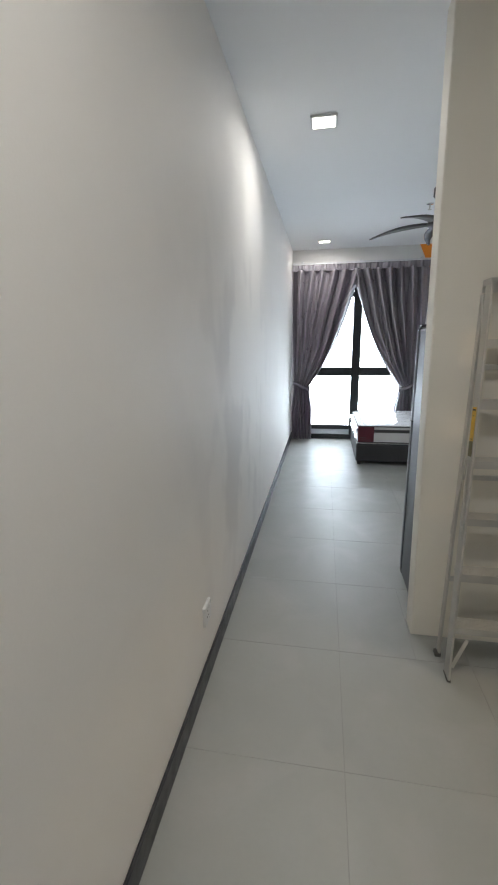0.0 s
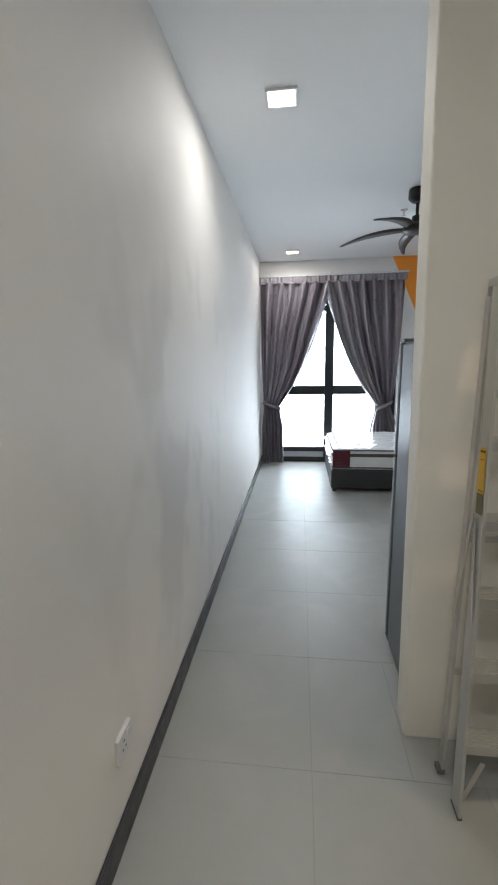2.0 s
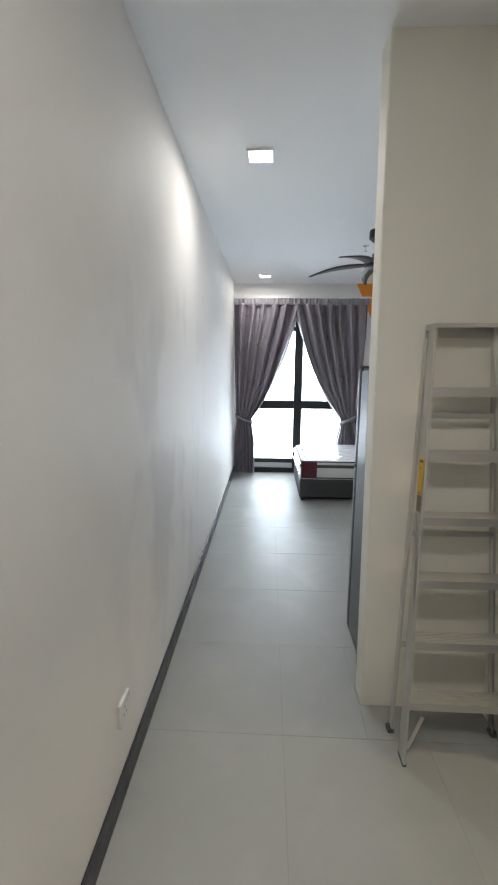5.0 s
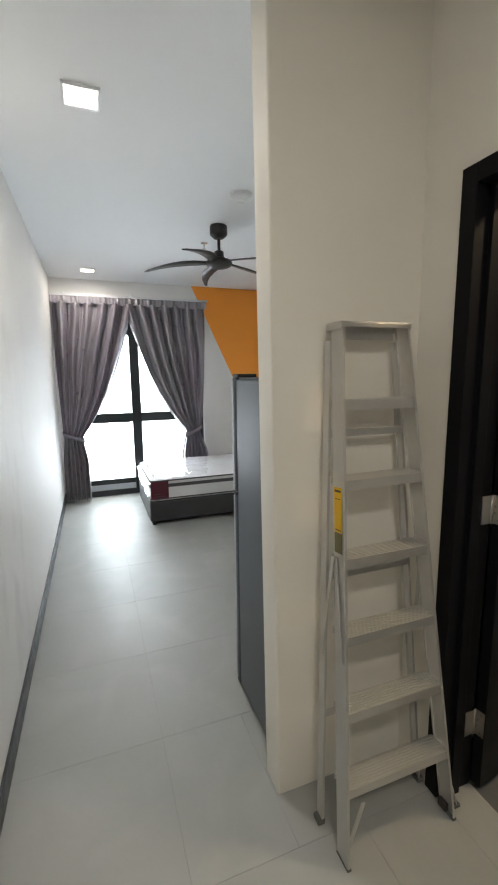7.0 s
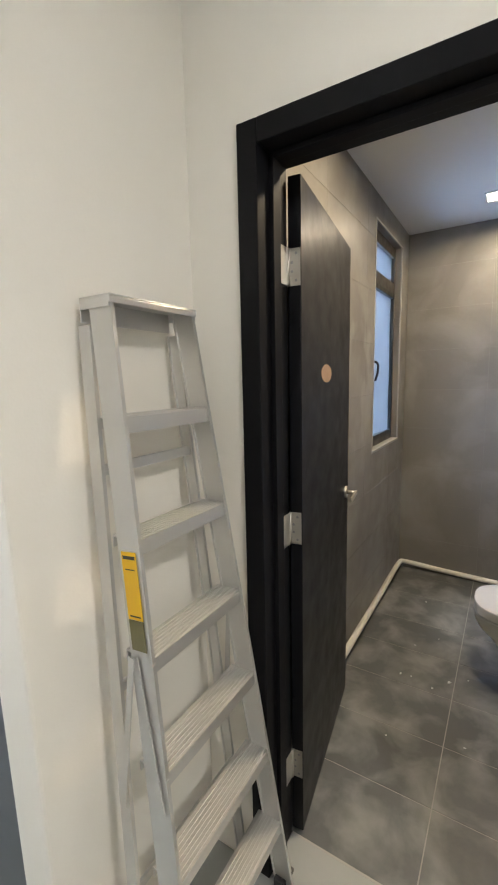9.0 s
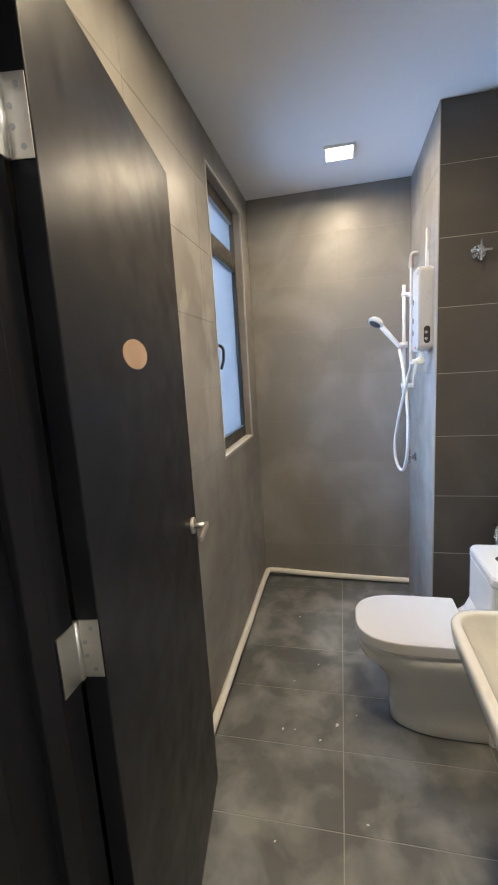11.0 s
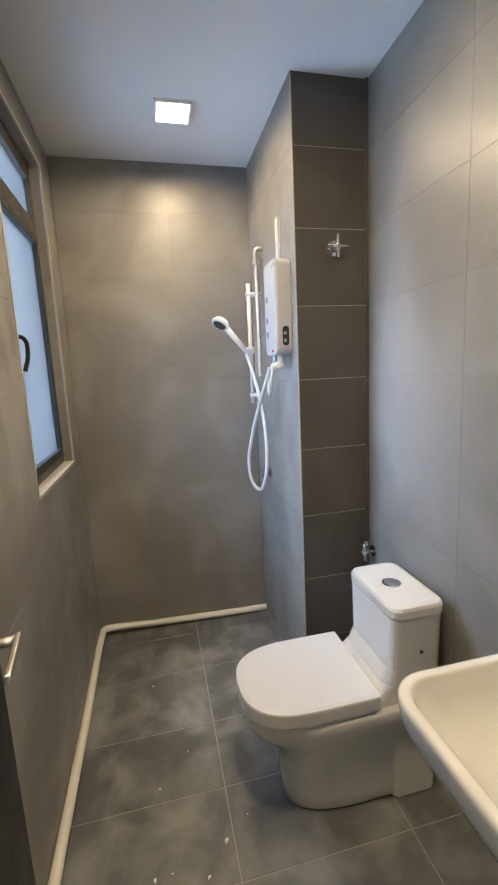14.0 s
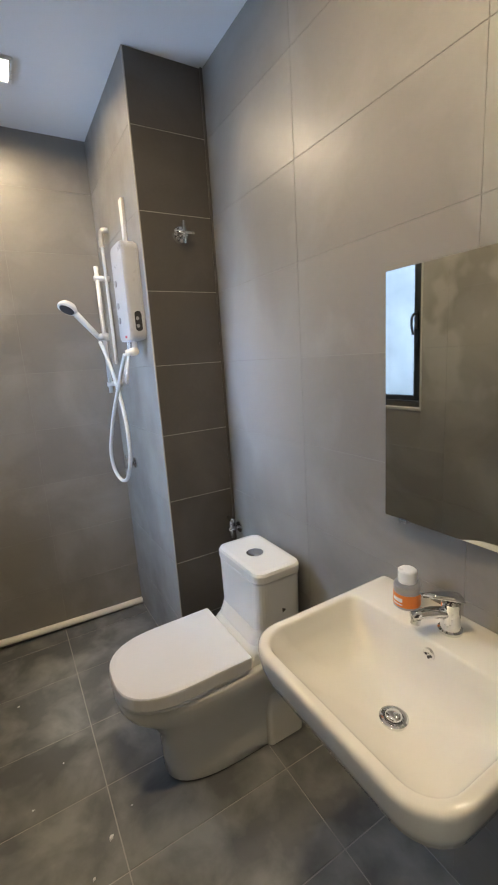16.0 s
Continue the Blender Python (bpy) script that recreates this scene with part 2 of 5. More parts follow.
def part(name, bm, mat, parent=None, label="", smooth=False, bevel=0.0, segments=2):
    """Links a bmesh in world coordinates as one mesh object, under a thing or a part."""
    base = BASE.get(parent.name, Vector()) if parent else Vector()
    bm.transform(Matrix.Translation(-base))
    bmesh.ops.recalc_face_normals(bm, faces=bm.faces[:])
    me = bpy.data.meshes.new(name)
    bm.to_mesh(me)
    bm.free()
    me.materials.append(mat)
    if smooth:
        for p in me.polygons:
            p.use_smooth = True
    ob = new(name, me)
    if parent:
        ob.parent = parent
        BASE[ob.name] = base
    if label:
        ob["label"] = label
    if bevel:
        mod = ob.modifiers.new("bevel", "BEVEL")
        mod.width, mod.segments, mod.limit_method, mod.angle_limit = bevel, segments, "ANGLE", radians(35)
    return ob


def thing(name, x, y, z, label, category, group="", kind=""):
    ob = new(name)
    ob.empty_display_size = 0.1
    ob.location = Vector((x, y, z)) + HERE[0]
    BASE[ob.name] = Vector((x, y, z))
    return tagged(ob, label, category, group, kind)


def structure(name, bm, mat, label, category):
    ob = part(name, bm, mat)
    ob.location = HERE[0]
    return tagged(ob, label, category, kind="structure")


def box(bm, x0, x1, y0, y1, z0, z1):
    v = [bm.verts.new(p) for p in ((x0, y0, z0), (x1, y0, z0), (x1, y1, z0), (x0, y1, z0), (x0, y0, z1), (x1, y0, z1), (x1, y1, z1), (x0, y1, z1))]
    for f in ((3, 2, 1, 0), (4, 5, 6, 7), (0, 1, 5, 4), (1, 2, 6, 5), (2, 3, 7, 6), (3, 0, 4, 7)):
        bm.faces.new([v[i] for i in f])
    return bm


def boxes(*dims):
    bm = bmesh.new()
    for d in dims:
        box(bm, *d)
    return bm


def beam(bm, p0, p1, w, d, side=(1, 0, 0)):
    """A bar from p0 to p1, w wide along side and d deep across it."""
    p0, p1, side = Vector(p0), Vector(p1), Vector(side)
    n = (p1 - p0).normalized()
    side = (side - n * side.dot(n)).normalized()
    up = n.cross(side)
    v = [bm.verts.new(p + side * a * w / 2 + up * b * d / 2) for p in (p0, p1) for a, b in ((-1, -1), (1, -1), (1, 1), (-1, 1))]
    for f in ((3, 2, 1, 0), (4, 5, 6, 7), (0, 1, 5, 4), (1, 2, 6, 5), (2, 3, 7, 6), (3, 0, 4, 7)):
        bm.faces.new([v[i] for i in f])
    return bm


def rod(bm, p0, p1, r0, r1=None, n=16):
    """A round bar or cone from p0 to p1."""
    p0, p1 = Vector(p0), Vector(p1)
    q = (p1 - p0).to_track_quat("Z", "Y").to_matrix()
    rings = []
    for p, r in ((p0, r0), (p1, r0 if r1 is None else r1)):
        rings.append([p + q @ Vector((r * math.cos(2 * math.pi * k / n), r * math.sin(2 * math.pi * k / n), 0)) for k in range(n)])
    return loft(bm, rings)


def loft(bm, rings, cap0=True, cap1=True):
    vs = [[bm.verts.new(p) for p in r] for r in rings]
    n = len(vs[0])
    for a, b in zip(vs, vs[1:]):
        for k in range(n):
            bm.faces.new((a[k], a[(k + 1) % n], b[(k + 1) % n], b[k]))
    if cap0:
        bm.faces.new(vs[0][::-1])
    if cap1:
        bm.faces.new(vs[-1])
    return bm


def lathe(bm, x, y, profile, n=24):
    """A turned shape about the upright axis at x, y; profile of (radius, z)."""
    return loft(bm, [[Vector((x + r * math.cos(2 * math.pi * k / n), y + r * math.sin(2 * math.pi * k / n), z)) for k in range(n)] for r, z in profile])


def rounded(cx, cy, hx, hy, r, z, n=6):
    """A ring: a rectangle with rounded corners at height z."""
    r = min(r, hx, hy)
    out = []
    for sx, sy, a0 in ((1, 1, 0), (-1, 1, 90), (-1, -1, 180), (1, -1, 270)):
        for k in range(n + 1):
            a = radians(a0 + 90 * k / n)
            out.append(Vector((cx + sx * (hx - r) + r * math.cos(a), cy + sy * (hy - r) + r * math.sin(a), z)))
    return out


def tube(name, points, radius, mat, parent, label="", cyclic=False, res=8):
    """A bent pipe along a smooth line through the points."""
    cu = bpy.data.curves.new(name, "CURVE")
    cu.dimensions, cu.bevel_depth, cu.bevel_resolution, cu.resolution_u, cu.use_fill_caps = "3D", radius, 4, res, True
    sp = cu.splines.new("BEZIER")
    sp.bezier_points.add(len(points) - 1)
    base = BASE.get(parent.name, Vector())
    for b, p in zip(sp.bezier_points, points):
        b.co = Vector(p) - base
        b.handle_left_type = b.handle_right_type = "AUTO"
    tmp = bpy.data.objects.new(name + "_line", cu)
    me = bpy.data.meshes.new_from_object(tmp)
    bpy.data.objects.remove(tmp)
    me.name = name
    me.materials.clear()
    me.materials.append(mat)
    for p in me.polygons:
        p.use_smooth = True
    ob = new(name, me)
    ob.parent = parent
    BASE[ob.name] = base
    if label:
        ob["label"] = label
    return ob


# ---- setting: corridor and bedroom ----
T = 0.12
structure("floor", boxes((LEFT - T, DOOR_X2 + 0.012, -0.3, PIER_Y, -0.12, -0.0015), (LEFT - T, RIGHT + T, PIER_Y, WINDOW_Y + 0.25, -0.12, -0.0015)), GROUT, "pale grey matt floor tiles with thin dark joints", "floor")
structure("ceiling", boxes((LEFT - T, RIGHT + T, -0.3, WINDOW_Y + 0.25, CEIL, CEIL + 0.12)), CEIL_PAINT, "plain white painted ceiling", "ceiling")
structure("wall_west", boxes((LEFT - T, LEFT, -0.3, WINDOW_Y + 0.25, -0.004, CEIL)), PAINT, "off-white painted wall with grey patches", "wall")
structure("wall_south", boxes((LEFT, DOOR_X, -0.3, -0.18, -0.004, CEIL)), PAINT, "plain off-white painted wall", "wall")
WX0, WX1, WZ0, WZ1 = 1.13, 2.90, 0.0, 2.40          # bedroom window opening
structure("wall_north", boxes((LEFT, WX0, WINDOW_Y, WINDOW_Y + 0.2, -0.004, CEIL), (WX1, RIGHT, WINDOW_Y, WINDOW_Y + 0.2, -0.004, CEIL),
                              (WX0, WX1, WINDOW_Y, WINDOW_Y + 0.2, WZ1, CEIL)), PAINT, "off-white painted window wall with an orange field", "wall")
structure("wall_east", boxes((RIGHT, RIGHT + T, PIER_BACK, WINDOW_Y + 0.2, -0.004, CEIL)), PAINT, "plain off-white painted wall", "wall")
# partition between the corridor's niche and the bedroom, with a softened free end
bm = bmesh.new()
ring = [Vector((PIER_X + dx, PIER_Y + dy, 0)) for dx, dy in ((0.008, 0.0), (0.002, 0.002), (0.0, 0.008), (0.0, 0.112), (0.002, 0.118), (0.008, 0.12), (RIGHT - PIER_X, 0.12), (RIGHT - PIER_X, 0.0))]
LEAN = 0.038                                         # the free end stands out of plumb
loft(bm, [[p + Vector((0.010, 0, -0.004)) for p in ring], [p + Vector((0.010 - LEAN, 0, CEIL)) for p in ring]])
structure("wall_partition", bm, PIER_PAINT, "cream painted partition wall with a free end", "wall")
# wall with the bathroom door
OY0, OY1, OZ = 2.365, 3.215, 2.156                    # rough opening, filled by the door frame
structure("wall_door", boxes((DOOR_X, DOOR_X2, -0.18, OY0, -0.004, CEIL), (DOOR_X, DOOR_X2, OY1, PIER_Y, -0.004, CEIL), (DOOR_X, DOOR_X2, OY0, OY1, OZ, CEIL)),
          PIER_PAINT, "cream painted wall around the bathroom door", "wall")
# orange field on the window wall
bm = bmesh.new()
pts = [(2.775, CEIL), (RIGHT, CEIL), (RIGHT, 0.55), (3.72, 0.72)]
loft(bm, [[Vector((x, WINDOW_Y - d, z)) for x, z in pts] for d in (0.0, 0.002)])
structure("trim_orange_paint", bm, ORANGE, "bright orange painted field with a slanting edge", "painted field")
# skirting
sk = structure("baseboard", boxes((LEFT, LEFT + 0.012, -0.18, WINDOW_Y, 0.0, 0.1)), SKIRT, "dark grey tile skirting along the wall", "skirting")
mod = sk.modifiers.new("bevel", "BEVEL")
mod.width, mod.segments = 0.004, 2

# ---- setting: bathroom ----
HERE[0] = BATH
SIDE = DOOR_X2 - BATH.x                              # bathroom face of the door wall
G = 0.0014
structure("floor_bath", boxes((SIDE + 0.02, BATH_X + T, BATH_Y0 - T, BATH_Y1 + T, -0.12, BATH_FLOOR - G)), BATH_GROUT, "dark grey stone-look floor tiles with chalky smudges", "floor")
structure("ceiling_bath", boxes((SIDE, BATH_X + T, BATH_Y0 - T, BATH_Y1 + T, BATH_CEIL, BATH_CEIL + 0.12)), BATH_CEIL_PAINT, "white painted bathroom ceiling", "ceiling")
BWX0, BWX1, BWZ0, BWZ1 = 4.075, 4.758, 1.087, 2.445   # bathroom window opening
bath_north = structure("wall_bath_north", boxes((SIDE, BWX0, BATH_Y1 + G, BATH_Y1 + 0.14, -0.1, BATH_CEIL), (BWX1, BATH_X + T, BATH_Y1 + G, BATH_Y1 + 0.14, -0.1, BATH_CEIL),
                       (BWX0, BWX1, BATH_Y1 + G, BATH_Y1 + 0.14, -0.1, BWZ0), (BWX0, BWX1, BATH_Y1 + G, BATH_Y1 + 0.14, BWZ1, BATH_CEIL)), WALL_GROUT, "taupe-grey tiled bathroom wall with a window", "wall")
bath_east = structure("wall_bath_east", boxes((BATH_X + G, BATH_X + T, BATH_Y0 - T, BATH_Y1 + G, -0.1, BATH_CEIL)), WALL_GROUT, "taupe-grey tiled bathroom end wall", "wall")
bath_south = structure("wall_bath_south", boxes((SIDE, BATH_X + G, BATH_Y0 - T, BATH_Y0 - G, -0.1, BATH_CEIL)), WALL_GROUT, "taupe-grey tiled bathroom wall above the basin", "wall")
bath_column = structure("wall_bath_column", boxes((COL_X + G, BATH_X + G, BATH_Y0 - G, COL_Y - G, -0.1, BATH_CEIL)), BATH_GROUT, "boxed tiled column beside the shower", "column")
structure("wall_bath_west", boxes((SIDE, SIDE + 0.02, BATH_Y0 - G, (OY0 - BATH.y) - 0.03, -0.1, BATH_CEIL), (SIDE, SIDE + 0.02, (OY0 - BATH.y) - 0.03, (OY1 - BATH.y) + 0.02, OZ + 0.02, BATH_CEIL)), WALL_TILE, "taupe-grey wall beside the bathroom door", "wall")

HERE[0] = Vector()

# ---- outside ----
structure("backdrop", boxes((-60, 70, 62, 62.2, -45, 60)), HAZE, "bright hazy white distance outside the window", "backdrop")


# ---- doors and windows ----
def bathroom_door():
    """Open door leaf in its frame, with hinges and lever handle."""
    d = thing("door_1", DOOR_X2, 3.16, 0, "open black painted bathroom door in a black frame", "door", kind="structure")
    y_in, top_in = 3.158, 2.10
    jamb = part("door_frame", boxes((DOOR_X - 0.012, DOOR_X2 + 0.012, y_in, OY1, 0.0, OZ), (DOOR_X - 0.012, DOOR_X2 + 0.012, OY0, OY0 + 0.056, 0.0, OZ),
                                    (DOOR_X - 0.012, DOOR_X2 + 0.012, OY0 + 0.056, y_in, top_in, OZ)), FRAME_BLACK, d, "black painted timber door frame", bevel=0.003)
    part("door_stop", boxes((DOOR_X + 0.045, DOOR_X + 0.085, y_in - 0.014, y_in, 0.0, top_in), (DOOR_X + 0.045, DOOR_X + 0.085, OY0 + 0.056, OY0 + 0.07, 0.0, top_in),
                            (DOOR_X + 0.045, DOOR_X + 0.085, OY0 + 0.07, y_in - 0.014, top_in - 0.014, top_in)), FRAME_BLACK, jamb, bevel=0.002)
    x0, x1 = 2.722, 3.455
    pin = Vector((x0, 3.16, 0))
    turn = Matrix.Translation(pin) @ Matrix.Rotation(radians(8.0), 4, "Z") @ Matrix.Translation(-pin)

    def swung(name, bm, mat, parent, label="", **more):
        bm.transform(turn)
        return part(name, bm, mat, parent, label, **more)

    leaf = swung("leaf", boxes((x0, x1, 3.122, 3.160, 0.012, 2.088)), BLACK, d, "black satin painted door leaf", bevel=0.002)
    for z in (1.80, 1.04, 0.22):
        h = swung("hinge", boxes((x0 - 0.0025, x0 - 0.0003, 3.124, 3.158, z, z + 0.10)), STEEL, d, "satin steel butt hinge")
        part("hinge_leaf", boxes((DOOR_X2 - 0.03, DOOR_X2 + 0.012, y_in - 0.0025, y_in - 0.0003, z, z + 0.10)), STEEL, h)
        bm = bmesh.new()
        rod(bm, (x0 - 0.006, 3.158, z), (x0 - 0.006, 3.158, z + 0.10), 0.006, n=12)
        part("knuckle", bm, STEEL, h, smooth=True)
        for k, dy in ((0.014, 0.010), (0.038, 0.022), (0.062, 0.022), (0.086, 0.010)):
            bm = bmesh.new()
            rod(bm, (x0 - 0.0032, 3.126 + dy, z + k), (x0 - 0.002, 3.126 + dy, z + k), 0.004, n=10)
            swung("screw", bm, GREY_LABEL, h)
    bm = bmesh.new()
    loft(bm, [[Vector((3.025 + 0.074 * math.cos(2 * math.pi * k / 32), y, 1.558 + 0.031 * math.sin(2 * math.pi * k / 32))) for k in range(32)] for y in (3.1222, 3.1208)])
    swung("oval_sticker", bm, BROWN, d, "brown oval sticker")
    hx, hz, y = x1 - 0.068, 1.035, 3.122
    bm = bmesh.new()
    rod(bm, (hx, y, hz), (hx, y - 0.010, hz), 0.026, n=28)
    rose = swung("handle_rose", bm, STEEL, d, "round satin steel rose", bevel=0.002)
    bm = bmesh.new()
    rod(bm, (hx, y - 0.010, hz), (hx, y - 0.048, hz), 0.009, n=16)
    swung("handle_neck", bm, STEEL, rose, smooth=True)
    bm = bmesh.new()
    beam(bm, (hx + 0.012, y - 0.048, hz), (hx - 0.105, y - 0.048, hz - 0.004), 0.019, 0.010, (0, 0, 1))
    swung("lever", bm, STEEL, rose, "satin steel door lever", bevel=0.003)
    swung("latch_plate", boxes((x1 - 0.0005, x1 + 0.002, 3.130, 3.152, hz - 0.08, hz + 0.08)), STEEL, leaf)
    part("threshold", boxes((DOOR_X2 + 0.012, DOOR_X2 + 0.02, OY0 + 0.056, y_in, -0.1, -0.002)), TRIM_PALE, d)


bathroom_door()


def bedroom_window():
    w = thing("window_1", 2.0, WINDOW_Y + 0.1, 0, "tall black aluminium framed window bright with daylight", "window", kind="structure")
    y0, y1 = WINDOW_Y + 0.03, WINDOW_Y + 0.09
    part("window_frame", boxes((WX0, WX0 + 0.06, y0, y1, WZ0, WZ1), (WX1 - 0.06, WX1, y0, y1, WZ0, WZ1), (WX0 + 0.06, WX1 - 0.06, y0, y1, WZ1 - 0.07, WZ1),
                               (WX0 + 0.06, WX1 - 0.06, y0, y1, WZ0, 0.07)), WINDOW_BLACK, w, bevel=0.004)
    part("mullion", boxes((1.94, 2.06, y0 - 0.006, y1 + 0.006, 0.07, WZ1 - 0.07)), WINDOW_BLACK, w, bevel=0.006)
    for x0, x1 in ((WX0 + 0.06, 1.94), (2.06, WX1 - 0.06)):
        part("transom", boxes((x0, x1, y0, y1, 0.97, 1.092)), WINDOW_BLACK, w, bevel=0.004)
        part("upper_transom", boxes((x0, x1, y0, y1, 2.09, 2.165)), WINDOW_BLACK, w, bevel=0.004)
        part("bottom_rail", boxes((x0, x1, y0 + 0.008, y1 - 0.008, 0.15, 0.215)), WINDOW_BLACK, w, bevel=0.004)
        part("bottom_panel", boxes((x0, x1, y0 + 0.022, y1 - 0.022, 0.07, 0.15)), FRIDGE_EDGE, w, "pale grey lower infill panel")
        for z0, z1 in ((0.215, 0.97), (1.092, 2.09), (2.165, WZ1 - 0.07)):
            pane = part("pane", boxes((x0, x1, y0 + 0.026, y0 + 0.032, z0, z1)), CLEAR, w)
            pane.visible_shadow = False


bedroom_window()


HERE[0] = BATH


def bathroom_window():
    w = thing("window_2", 4.4, BATH_Y1 + 0.06, BWZ0, "frosted casement window with a top light in a grey frame", "window", kind="structure")
    y0, y1 = BATH_Y1 + 0.045, BATH_Y1 + 0.10
    part("window_frame", boxes((BWX0, BWX0 + 0.035, y0, y1, BWZ0, BWZ1), (BWX1 - 0.035, BWX1, y0, y1, BWZ0, BWZ1), (BWX0 + 0.035, BWX1 - 0.035, y0, y1, BWZ1 - 0.075, BWZ1),
                               (BWX0 + 0.035, BWX1 - 0.035, y0, y1, BWZ0, BWZ0 + 0.04), (BWX0 + 0.035, BWX1 - 0.035, y0, y1, 2.125, 2.20)), BATH_FRAME, w, bevel=0.003)
    x0, x1, z0, z1 = BWX0 + 0.037, BWX1 - 0.037, BWZ0 + 0.042, 2.123
    s = part("casement", boxes((x0, x0 + 0.045, y0 - 0.008, y1 - 0.02, z0, z1), (x1 - 0.03, x1, y0 - 0.008, y1 - 0.02, z0, z1), (x0 + 0.045, x1 - 0.03, y0 - 0.008, y1 - 0.02, z0, z0 + 0.032),
                               (x0 + 0.045, x1 - 0.03, y0 - 0.008, y1 - 0.02, z1 - 0.032, z1)), WINDOW_BLACK, w, "dark casement sash", bevel=0.003)
    for p in (part("pane", boxes((x0 + 0.045, x1 - 0.03, y0 + 0.012, y0 + 0.018, z0 + 0.032, z1 - 0.032)), FROSTED, w),
              part("pane", boxes((BWX0 + 0.035, BWX1 - 0.035, y0 + 0.02, y0 + 0.026, 2.20, BWZ1 - 0.075)), FROSTED, w)):
        p.visible_shadow = False
    hx = x0 + 0.024
    h = part("handle_base", boxes((hx - 0.012, hx + 0.012, y0 - 0.02, y0 - 0.008, 1.555, 1.655)), DARK_PLASTIC, w, "black window handle", bevel=0.003)
    tube("handle_lever", [(hx, y0 - 0.02, 1.635), (hx, y0 - 0.048, 1.63), (hx + 0.004, y0 - 0.055, 1.58), (hx + 0.004, y0 - 0.04, 1.52)], 0.0075, DARK_PLASTIC, h)
    # pale edge trims round the opening, and the sill
    e = 0.010
    part("edge_trim", boxes((BWX0 - 0.001, BWX0 + e, BATH_Y1 - 0.003, BATH_Y1 + 0.006, BWZ0, BWZ1), (BWX1 - e, BWX1 + 0.001, BATH_Y1 - 0.003, BATH_Y1 + 0.006, BWZ0, BWZ1),
                            (BWX0 + e, BWX1 - e, BATH_Y1 - 0.003, BATH_Y1 + 0.006, BWZ1 - e, BWZ1 + 0.001)), TRIM_PALE, w)
    part("reveal", boxes((BWX0 - 0.0005, BWX0 + 0.006, BATH_Y1 + 0.006, y0, BWZ0, BWZ1), (BWX1 - 0.006, BWX1 + 0.0005, BATH_Y1 + 0.006, y0, BWZ0, BWZ1),
                         (BWX0 + 0.006, BWX1 - 0.006, BATH_Y1 + 0.006, y0, BWZ1 - 0.006, BWZ1 + 0.0005)), WALL_TILE, w)
    part("window_sill", boxes((BWX0 - 0.001, BWX1 + 0.001, BATH_Y1 - 0.005, y0, BWZ0 - 0.012, BWZ0 + 0.004)), TRIM_PALE, w, "pale tile window sill", bevel=0.002)


bathroom_window()
HERE[0] = Vector()


